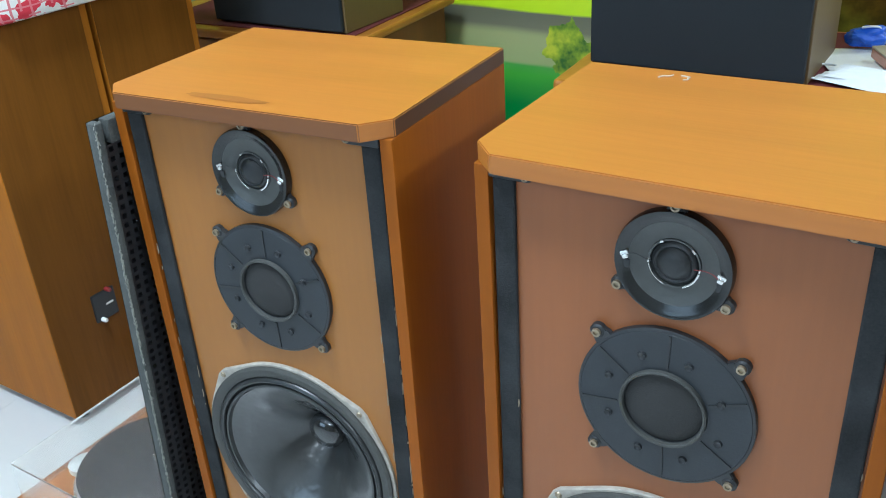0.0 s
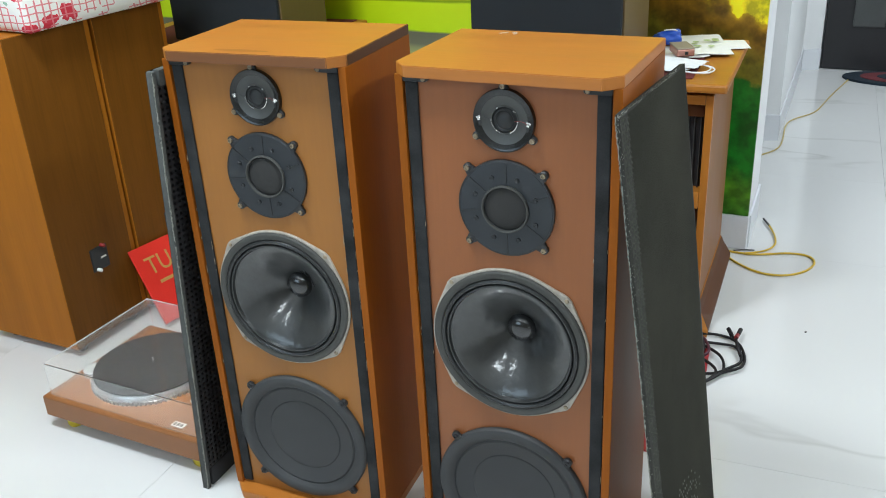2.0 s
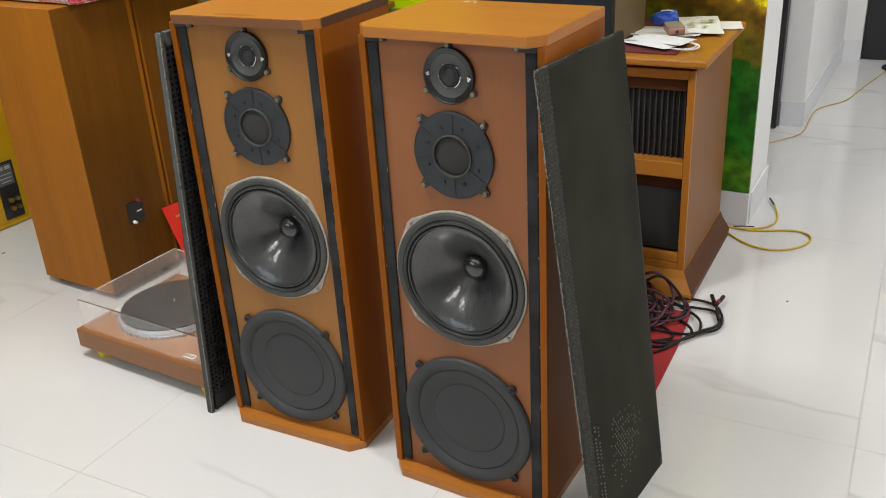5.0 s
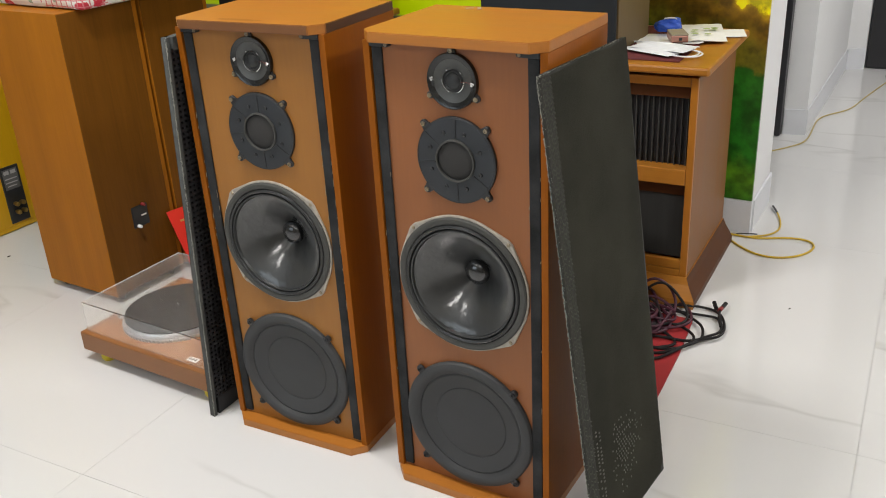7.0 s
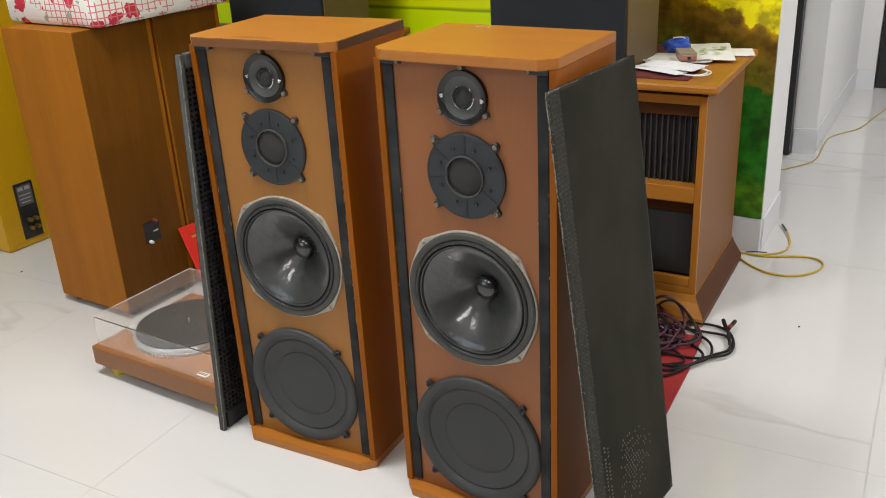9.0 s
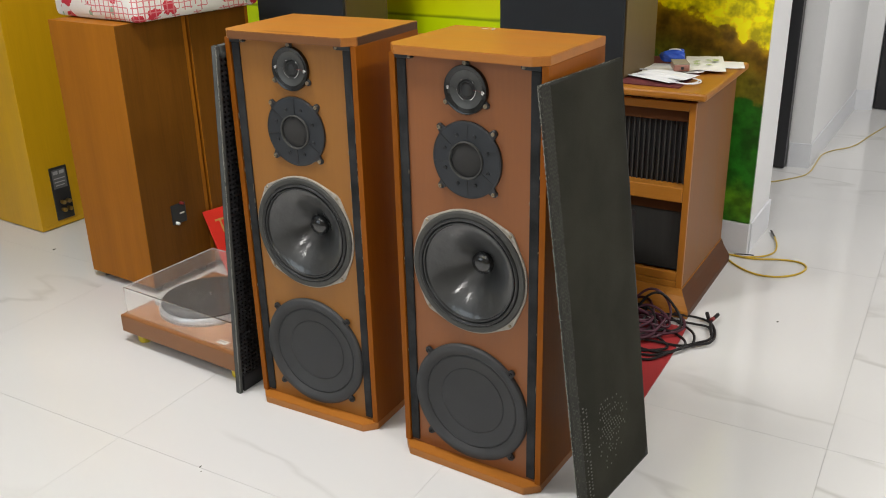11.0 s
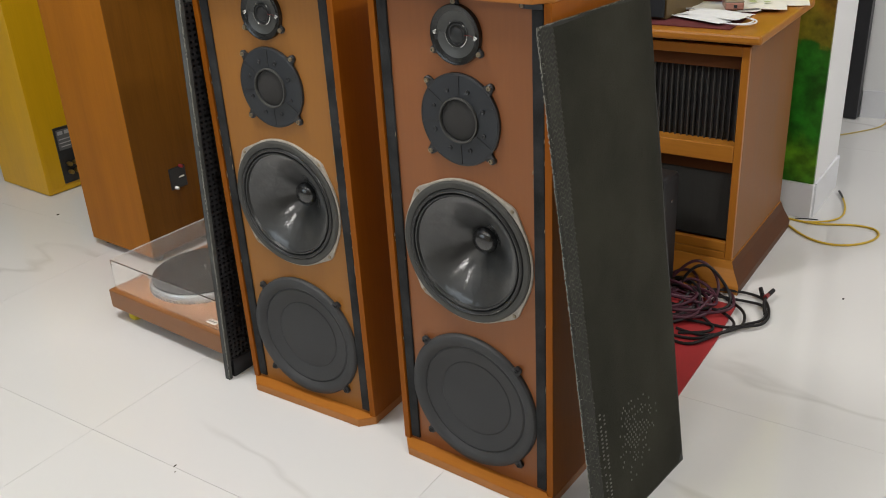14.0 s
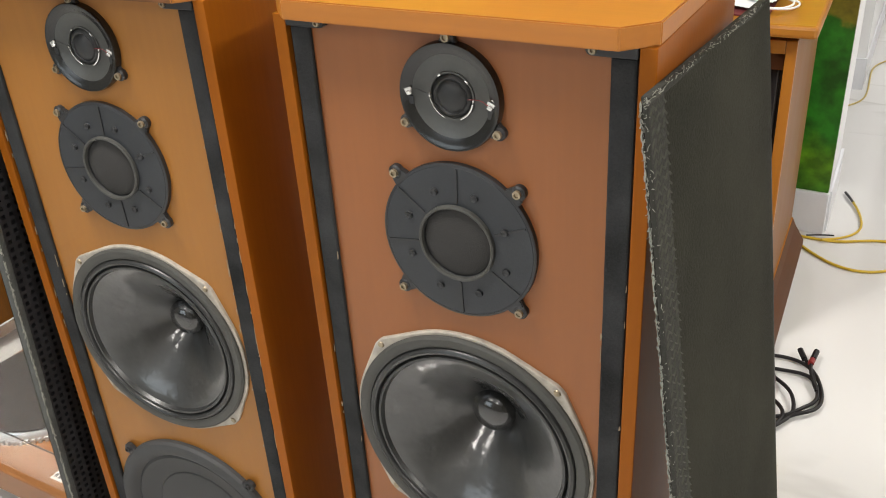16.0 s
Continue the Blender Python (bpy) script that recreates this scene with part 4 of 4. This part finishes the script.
sheet("paper_sheet", pose(0.165, 1.975, 0.7275, 0, 0, 24), 0.19, 0.15, PAPER, "crumpled white paper under the small box", "paper", 0.009)
pp = sheet("paper_sheet", pose(0.242, 2.075, 0.731, 0, 0, 20), 0.12, 0.25, PAPER, "white printed leaflet with green marks on the console", "paper")
for k in range(7):
    bm = lathe([(0, 0), (0.008 + 0.004 * rng.random(), 0)], 12)
    bm.transform(T((-0.04 + 0.08 * rng.random(), -0.07 + 0.12 * rng.random(), 0.0085)) @ Matrix.Rotation(radians(90), 4, "X"))
    part("print_mark", bm, GREENP, pp)
sheet("paper_slip", pose(0.318, 2.125, 0.7245, 0, 0, 20), 0.07, 0.11, PAPER, "small white paper slip on the console", "paper", 0.003)
bm = bmesh.new()
bmesh.ops.create_icosphere(bm, subdivisions=4, radius=1)
for v in bm.verts:
    q = 1 + 0.35 * noise.noise(v.co * 1.6) + 0.16 * abs(noise.noise(v.co * 4.5))
    v.co = Vector((v.co.x * 0.040 * q, v.co.y * 0.026 * q, max(-0.016, v.co.z * 0.023 * q)))
ob = finish("plastic_wrapper", bm, BLUE, smooth=True)
ob.matrix_world = pose(0.146, 2.045, 0.7535, 0, 0, 27)
tagged(ob, "crumpled blue plastic wrapper lying on papers", "wrapper")
part("torn_edge", tube([(-0.02, -0.012, 0.024), (0.0, -0.016, 0.027), (0.012, -0.012, 0.026), (0.018, -0.01, 0.02)], 0.0022, res=4), WHITEP, ob, "white torn edge")
pb = thing("small_box", pose(0.208, 1.93, 0.7375, 0, 0, 28), "small rose-coloured metal box on papers", "box")
part("body", box(-0.024, -0.042, 0, 0.024, 0.042, 0.02, 0.003), COPPER, pb)
part("lid", box(-0.0245, -0.0425, 0.02, 0.0245, 0.0425, 0.0235, 0.0015), mat("grey_lid", (0.3, 0.26, 0.2), 0.35), pb)
part("button", box(-0.003, -0.0435, 0.006, 0.006, -0.0415, 0.014, 0.0005), BLACK, pb)

# ---- mural ----
def mural_material():
    m = bpy.data.materials.new("printed_landscape_mural")
    m.use_nodes = True
    n, l = m.node_tree.nodes, m.node_tree.links
    b = n["Principled BSDF"]
    b.inputs["Roughness"].default_value = 0.35
    tc = n.new("ShaderNodeTexCoord")
    sep = n.new("ShaderNodeSeparateXYZ")
    l.new(tc.outputs["Object"], sep.inputs[0])

    def noisy(scale, amp, src, vec=None):
        t = n.new("ShaderNodeTexNoise")
        t.inputs["Scale"].default_value, t.inputs["Detail"].default_value = scale, 5
        l.new(vec or tc.outputs["Object"], t.inputs["Vector"])
        a = n.new("ShaderNodeMath")
        a.operation = "MULTIPLY_ADD"
        a.inputs[1].default_value = amp
        l.new(t.outputs["Fac"], a.inputs[0])
        l.new(src, a.inputs[2])
        o = n.new("ShaderNodeMath")
        o.operation = "SUBTRACT"
        o.inputs[1].default_value = amp / 2
        l.new(a.outputs[0], o.inputs[0])
        return o.outputs[0]

    def ramp(src, stops):
        r = n.new("ShaderNodeValToRGB")
        e = r.color_ramp.elements
        while len(e) < len(stops):
            e.new(0.5)
        for el, (p, c) in zip(e, stops):
            el.position, el.color = p, (*c, 1)
        l.new(src, r.inputs["Fac"])
        return r.outputs["Color"]

    flat = n.new("ShaderNodeMapping")
    flat.inputs["Scale"].default_value = (0.12, 1, 1)
    l.new(tc.outputs["Object"], flat.inputs["Vector"])
    zf = noisy(14, 0.035, sep.outputs["Z"], flat.outputs[0])
    meadow = ramp(zf, [(0.40, (0.015, 0.20, 0.03)), (0.485, (0.09, 0.40, 0.03)), (0.512, (0.11, 0.38, 0.06)), (0.525, (0.36, 0.42, 0.17)), (0.60, (0.40, 0.43, 0.18)), (0.625, (0.19, 0.19, 0.12)), (0.672, (0.16, 0.16, 0.10)), (0.68, (0.62, 0.86, 0.0)), (0.772, (0.68, 0.88, 0.0)), (0.779, (0.16, 0.28, 0.0)), (0.79, (0.76, 0.88, 0.0)), (0.86, (0.74, 0.80, 0.0)), (0.87, (0.3, 0.4, 0.0)), (0.88, (0.65, 0.66, 0.02))])
    slope = n.new("ShaderNodeMath")
    slope.operation = "MULTIPLY_ADD"
    slope.inputs[1].default_value = 0.34
    l.new(sep.outputs["X"], slope.inputs[0])
    l.new(sep.outputs["Z"], slope.inputs[2])
    zt = noisy(13, 0.17, slope.outputs[0])
    trees = ramp(zt, [(0.05, (0.01, 0.10, 0.01)), (0.22, (0.03, 0.16, 0.012)), (0.32, (0.10, 0.26, 0.012)), (0.40, (0.015, 0.15, 0.01)), (0.685, (0.02, 0.15, 0.012)), (0.70, (0.19, 0.17, 0.014)), (0.76, (0.16, 0.12, 0.010)), (0.82, (0.17, 0.09, 0.006)), (0.862, (0.30, 0.16, 0.006)), (0.88, (0.42, 0.27, 0.0)), (0.888, (0.92, 0.78, 0.0)), (1.0, (0.94, 0.86, 0.0))])
    leaf = n.new("ShaderNodeTexNoise")
    leaf.inputs["Scale"].default_value, leaf.inputs["Detail"].default_value = 24, 3
    l.new(tc.outputs["Object"], leaf.inputs["Vector"])
    lr = n.new("ShaderNodeMapRange")
    lr.inputs["From Min"].default_value, lr.inputs["From Max"].default_value = 0.35, 0.7
    lr.inputs["To Min"].default_value, lr.inputs["To Max"].default_value = 0.55, 1.5
    l.new(leaf.outputs["Fac"], lr.inputs["Value"])
    mul = n.new("ShaderNodeMix")
    mul.data_type, mul.blend_type = "RGBA", "MULTIPLY"
    mul.inputs["Factor"].default_value = 1.0
    l.new(trees, mul.inputs["A"])
    l.new(lr.outputs[0], mul.inputs["B"])
    xs = noisy(6, 0.25, sep.outputs["X"])
    xr = n.new("ShaderNodeMapRange")
    xr.inputs["From Min"].default_value, xr.inputs["From Max"].default_value = -0.45, -0.38
    l.new(xs, xr.inputs["Value"])
    mx = n.new("ShaderNodeMix")
    mx.data_type = "RGBA"
    l.new(xr.outputs[0], mx.inputs["Factor"])
    l.new(meadow, mx.inputs["A"])
    l.new(mul.outputs["Result"], mx.inputs["B"])
    # round bush at the meadow's edge
    ctr = n.new("ShaderNodeVectorMath")
    ctr.operation = "DISTANCE"
    ctr.inputs[1].default_value = (-0.66, 0, 0.575)
    cx = n.new("ShaderNodeCombineXYZ")
    l.new(sep.outputs["X"], cx.inputs[0])
    l.new(sep.outputs["Z"], cx.inputs[2])
    l.new(cx.outputs[0], ctr.inputs[0])
    dn = noisy(22, 0.09, ctr.outputs["Value"])
    bush = n.new("ShaderNodeMath")
    bush.operation = "LESS_THAN"
    bush.inputs[1].default_value = 0.075
    l.new(dn, bush.inputs[0])
    bc = ramp(leaf.outputs["Fac"], [(0.35, (0.04, 0.13, 0.02)), (0.55, (0.3, 0.42, 0.02)), (0.68, (0.55, 0.6, 0.03))])
    mb = n.new("ShaderNodeMix")
    mb.data_type = "RGBA"
    l.new(bush.outputs[0], mb.inputs["Factor"])
    l.new(mx.outputs["Result"], mb.inputs["A"])
    l.new(bc, mb.inputs["B"])
    l.new(mb.outputs["Result"], b.inputs["Base Color"])
    return m


mur = finish("mural", box(-3.2, 2.314, 0.118, 0.3775, 2.3255, 2.6, 0), mural_material())
tagged(mur, "printed landscape mural of a yellow-green meadow and trees", "mural", kind="structure")
tagged(finish("baseboard_mural", box(-3.2, 2.306, 0.0, 0.381, 2.3245, 0.117, 0.002), SKIRT), "white skirting under the mural", "baseboard", kind="structure")
tagged(finish("baseboard_pillar", prism([(0.379, 2.3265), (0.386, 2.3265), (0.371, 2.631), (0.363, 2.631)], 0.0, 0.117), SKIRT), "white skirting round the wall end", "baseboard", kind="structure")
tagged(finish("baseboard_passage", prism([(0.225, 3.486), (0.226, 3.476), (0.321, 3.497), (0.316, 3.506)], 0.0, 0.117), SKIRT), "white skirting in the passage", "baseboard", kind="structure")
tagged(finish("baseboard_passage_side", prism([(0.317, 3.507), (0.322, 3.498), (0.270, 4.79), (0.265, 4.79)], 0.0, 0.117), SKIRT), "white skirting in the passage", "baseboard", kind="structure")
tagged(finish("baseboard_north", prism([(0.268, 4.799), (0.271, 4.791), (0.359, 4.834), (0.3545, 4.841)], 0.0, 0.117), SKIRT), "white skirting beside the entrance door", "baseboard", kind="structure")

# ---- doors of the passage ----
d1 = tagged(new("door_1"), "closed dark panelled entrance door at the passage end", "door", kind="structure")
part("door_leaf", box(0.362, 4.862, 0.004, 1.5, 4.905, 2.2, 0.002), DARKDOOR, d1)
PANEL = mat("door_panel_grey", (0.07, 0.075, 0.075), 0.35, 0, 0.2, 5)
for x0 in (0.50, 0.80, 1.12):
    part("raised_panel", box(x0, 4.85, 0.24, x0 + 0.16, 4.8615, 0.95, 0.006), PANEL, d1)
    part("raised_panel", box(x0, 4.85, 1.1, x0 + 0.16, 4.8615, 2.0, 0.006), PANEL, d1)
d2 = tagged(new("door_2"), "edge of an open dark door beside the passage wall", "door", kind="structure")
part("door_leaf", box(0.16, 3.43, 0.004, 0.2225, 3.475, 2.1, 0.002), DARKDOOR, d2)

# oval mat at the door
MATB = mat("dark_teal_mat", (0.01, 0.025, 0.04), 0.95, 0, 0.3, 20, bump=0.6, fine=300)
MATR2 = mat("dull_red_mat", (0.16, 0.03, 0.035), 0.95, 0, 0.3, 30, bump=0.6, fine=300)
dm = thing("door_mat", T((0.80, 4.70, 0.0)), "oval dark blue door mat with a red middle", "mat")
for nm, k, z, mm in (("border", 1.0, 0.012, MATB), ("centre", 0.72, 0.016, MATR2), ("inner_ring", 0.45, 0.019, MATB), ("core", 0.3, 0.022, MATR2)):
    bm = prism([(0.31 * k * math.cos(a), 0.15 * k * math.sin(a)) for a in (q * math.pi / 24 for q in range(48))], 0.0 if k == 1 else z - 0.006, z, 0.002)
    part(nm, bm, mm, dm)

# ---- cables and loose things on the floor ----
YEL = mat("yellow_cable_sheath", (0.62, 0.42, 0.03), 0.45, 0, 0.1, 40)
yc = thing("network_cable", Matrix(), "thin yellow cable looped on the floor beside the cabinet", "cable")
part("sheath", tube([(0.3, 2.27, 0.004), (0.36, 2.268, 0.004), (0.42, 2.262, 0.004), (0.50, 2.32, 0.004), (0.585, 2.33, 0.004), (0.612, 2.262, 0.004), (0.57, 2.17, 0.004), (0.48, 2.12, 0.004), (0.40, 2.16, 0.004), (0.345, 2.215, 0.004)], 0.0036), YEL, yc, smooth=True)
part("sheath", tube([(0.385, 2.262, 0.008), (0.43, 2.288, 0.006), (0.472, 2.345, 0.005), (0.462, 2.42, 0.005), (0.448, 2.47, 0.006), (0.425, 2.52, 0.008)], 0.0032), YEL, yc, smooth=True)
part("plug", tube([(0.427, 2.516, 0.008), (0.412, 2.548, 0.008), (0.398, 2.575, 0.008)], 0.0036), BLACK, yc, "black plug end", smooth=True)
# thin black tube standing in for the shade line at the skirting's foot
part("grey_lead", tube([(0.41, 2.30, 0.006), (0.38, 2.29, 0.008), (0.345, 2.275, 0.006)], 0.0022), BLACK, yc, smooth=True)
yc2 = thing("network_cable", Matrix(), "thin yellow cable running along the passage floor", "cable")
part("sheath", tube([(0.02, 3.1, 0.004), (0.13, 3.12, 0.004), (0.223, 3.175, 0.004), (0.29, 3.29, 0.004), (0.345, 3.37, 0.004), (0.341, 3.515, 0.004), (0.325, 3.685, 0.004), (0.325, 3.789, 0.004), (0.37, 3.882, 0.004), (0.434, 3.966, 0.004), (0.45, 4.16, 0.004), (0.487, 4.417, 0.004), (0.53, 4.66, 0.004)], 0.003), mat("dusty_yellow_sheath", (0.52, 0.41, 0.14), 0.55, 0, 0.15, 30), yc2, smooth=True)

WIRE = mat("black_cable_rubber", (0.010, 0.009, 0.010), 0.5, 0, 0.2, 40, spec=0.3)
DRED = mat("dark_red_cable", (0.06, 0.012, 0.026), 0.5, 0, 0.2, 40)
fold = tagged(finish("red_folder", prism([(0.06, 1.12), (0.448, 1.12), (0.425, 1.42), (0.40, 1.62), (0.06, 1.62)], 0.0, 0.006, 0.001), mat("dull_red_card", (0.33, 0.025, 0.028), 0.5, 0, 0.1, 10)), "flat red folder on the floor under cables", "folder")
cc = thing("cable_coil", Matrix(), "tangled coil of black and dark red audio cable on the floor", "cable")
r2 = random.Random(11)
for k in range(15):
    cx, cy = 0.25 + r2.uniform(-0.05, 0.04), 1.54 + r2.uniform(-0.05, 0.06)
    rx, ry = r2.uniform(0.06, 0.13), r2.uniform(0.05, 0.12)
    ph = r2.uniform(0, 6.3)
    lift = r2.uniform(0.005, 0.03)
    pts = []
    for q in range(12):
        a = ph + 2 * math.pi * q / 11
        pts.append((cx + rx * math.cos(a) + r2.uniform(-0.012, 0.012), cy + ry * math.sin(a), 0.011 + 0.001 * k + lift * (0.5 + 0.5 * math.sin(2 * a + ph))))
    part("loop", tube(pts, 0.0042, res=6), DRED if k % 4 else WIRE, cc, smooth=True)
LOOPS = (
    ((0.30, 1.66), (0.377, 1.686), (0.411, 1.700), (0.448, 1.688), (0.478, 1.651), (0.500, 1.594), (0.498, 1.540), (0.466, 1.513), (0.444, 1.496), (0.419, 1.439), (0.400, 1.380), (0.370, 1.346), (0.31, 1.36)),
    ((0.30, 1.62), (0.377, 1.641), (0.430, 1.653), (0.465, 1.646), (0.487, 1.610), (0.492, 1.570), (0.470, 1.533), (0.448, 1.499), (0.415, 1.483), (0.36, 1.474), (0.28, 1.46)),
    ((0.31, 1.66), (0.374, 1.633), (0.419, 1.604), (0.446, 1.567), (0.458, 1.519), (0.447, 1.486), (0.417, 1.427), (0.37, 1.375), (0.30, 1.38)),
    ((0.25, 1.53), (0.323, 1.545), (0.357, 1.561), (0.393, 1.554), (0.422, 1.538), (0.444, 1.501), (0.434, 1.457), (0.39, 1.41), (0.32, 1.41)),
    ((0.28, 1.50), (0.319, 1.506), (0.347, 1.508), (0.374, 1.492), (0.405, 1.466), (0.40, 1.43), (0.33, 1.40)),
)
for k, lp in enumerate(LOOPS):
    part("loop", tube([(x, y, 0.012 + 0.004 * math.sin(2.1 * q + k)) for q, (x, y) in enumerate(lp)], 0.0040, res=6), WIRE, cc, smooth=True)
# two arches standing against the plinth, then the crossed ends with their plugs
part("loop", tube([(0.235, 1.62, 0.02), (0.245, 1.64, 0.06), (0.280, 1.65, 0.094), (0.316, 1.65, 0.086), (0.345, 1.65, 0.056), (0.372, 1.645, 0.025), (0.385, 1.62, 0.014), (0.39, 1.58, 0.012), (0.37, 1.56, 0.012)], 0.0042), WIRE, cc, smooth=True)
part("loop", tube([(0.21, 1.63, 0.04), (0.240, 1.655, 0.085), (0.276, 1.655, 0.102), (0.312, 1.655, 0.082), (0.333, 1.655, 0.052), (0.345, 1.64, 0.016), (0.34, 1.60, 0.012)], 0.0042), DRED, cc, smooth=True)
part("loop", tube([(0.435, 1.706, 0.018), (0.45, 1.69, 0.016), (0.462, 1.67, 0.016), (0.474, 1.64, 0.014), (0.484, 1.60, 0.013)], 0.0036), WIRE, cc, smooth=True)
part("loop", tube([(0.458, 1.718, 0.018), (0.460, 1.69, 0.021), (0.458, 1.66, 0.021), (0.472, 1.63, 0.016), (0.480, 1.61, 0.013)], 0.0036), WIRE, cc, smooth=True)
for a, b in (((0.444, 1.695, 0.017), (0.430, 1.722, 0.02)), ((0.460, 1.698, 0.02), (0.462, 1.73, 0.02))):
    part("plug", tube([a, tuple((p + q) / 2 for p, q in zip(a, b)), b], 0.0062, res=3), WIRE, cc, "plug of the cable", smooth=True)
bm = tube([(0.459, 1.676, 0.0225), (0.459, 1.684, 0.0225), (0.460, 1.694, 0.021)], 0.0064, res=3)
part("plug_band", bm, REDP, cc, "red band of the plug", smooth=True)
bc = thing("black_case", T((0.112, 1.585, 0.0)), "small black case standing before the console", "case")
part("body", box(-0.1, -0.05, 0.008, 0.1, 0.05, 0.36, 0.012), BOARD, bc)
part("clasp", box(0.100, -0.006, 0.285, 0.103, 0.004, 0.291, 0.001), SOLDER, bc)
for fx in (-1, 1):
    part("foot", box(fx * 0.07 - 0.015, -0.04, 0.0, fx * 0.07 + 0.015, 0.04, 0.0085, 0.002), BLACK, bc)

# crumbs of dirt on the tiles
DIRT = mat("dark_dirt", (0.05, 0.04, 0.03), 0.9, 0, 0.3, 60)
for x, y, r, q in ((0.626, 1.815, 0.0026, 1.5), (-1.933, 1.003, 0.003, 2.0), (-0.352, 0.318, 0.0018, 2.6), (-0.335, 0.305, 0.0014, 1.5)):
    bm = bmesh.new()
    bmesh.ops.create_icosphere(bm, subdivisions=2, radius=r)
    for v in bm.verts:
        v.co = Vector((v.co.x * q, v.co.y, max(-r * 0.4, v.co.z * 0.6))) * (1 + 0.4 * noise.noise(v.co * 400 + Vector((x, y, 0))))
    crumb = finish("crumb", bm, DIRT, smooth=True)
    crumb.matrix_world = pose(x, y, r * 0.4, 0, 0, 40 * q)
    tagged(crumb, "tiny dark crumb of dirt on the floor", "dirt", "crumbs on the floor")

# ---- ceiling lamps out of view, and the added window's daylight lamp ----
GLOW = bpy.data.materials.new("lamp_diffuser")
GLOW.use_nodes = True
GLOW.node_tree.nodes["Principled BSDF"].inputs["Emission Color"].default_value = (1, 0.98, 0.95, 1)
GLOW.node_tree.nodes["Principled BSDF"].inputs["Emission Strength"].default_value = 3.0
LAMPS = [(-0.6, 0.15, 0.5, 0.5, 42), (-0.6, -1.7, 0.4, 0.4, 8), (1.0, -2.2, 0.5, 0.5, 18), (2.8, 0.2, 0.4, 0.4, 50), (2.0, 3.5, 0.5, 0.5, 35)]
for x, y, sx, sy, w in LAMPS:
    lp = thing("ceiling_lamp", T((x, y, H)), "flat white ceiling lamp panel", "lamp", "ceiling lamps")
    part("frame", box(-sx / 2 - 0.02, -sy / 2 - 0.02, -0.02, sx / 2 + 0.02, sy / 2 + 0.02, -0.002, 0.003), WHITE, lp)
    part("diffuser", box(-sx / 2, -sy / 2, -0.024, sx / 2, sy / 2, -0.0205, 0), GLOW, lp)
    area("lamp_light", look((x, y, H - 0.03), (x, y + 0.001, 0)), sx, sy, w, (1, 0.98, 0.95))
# area lamp added in the unseen window's opening as daylight
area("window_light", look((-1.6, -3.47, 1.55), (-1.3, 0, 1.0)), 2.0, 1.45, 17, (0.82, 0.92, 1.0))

# ---- floor tiles ----
c, sn = math.cos(radians(4.2)), math.sin(radians(4.2))
US = [0.995 + 0.8 * k for k in range(-6, 4)]
VS = [-3.54, -2.76, -1.98, -1.21, -0.435, 0.34, 1.116, 2.255, 3.03, 3.81, 4.6, 5.4]
meshes = {}
for u0, u1 in zip(US, US[1:]):
    for v0, v1 in zip(VS, VS[1:]):
        key = (round(u1 - u0, 3), round(v1 - v0, 3))
        if key not in meshes:
            bm = box(0.0004, 0.0004, -0.0055, key[0] - 0.0004, key[1] - 0.0004, 0.0, 0)
            me = bpy.data.meshes.new("tile")
            bm.to_mesh(me)
            bm.free()
            me.materials.append(MARBLE)
            meshes[key] = me
        t = new("tile", meshes[key])
        t.parent = floor
        t.matrix_world = T((u0 * c - v0 * sn, u0 * sn + v0 * c, 0)) @ Matrix.Rotation(radians(4.2), 4, "Z")
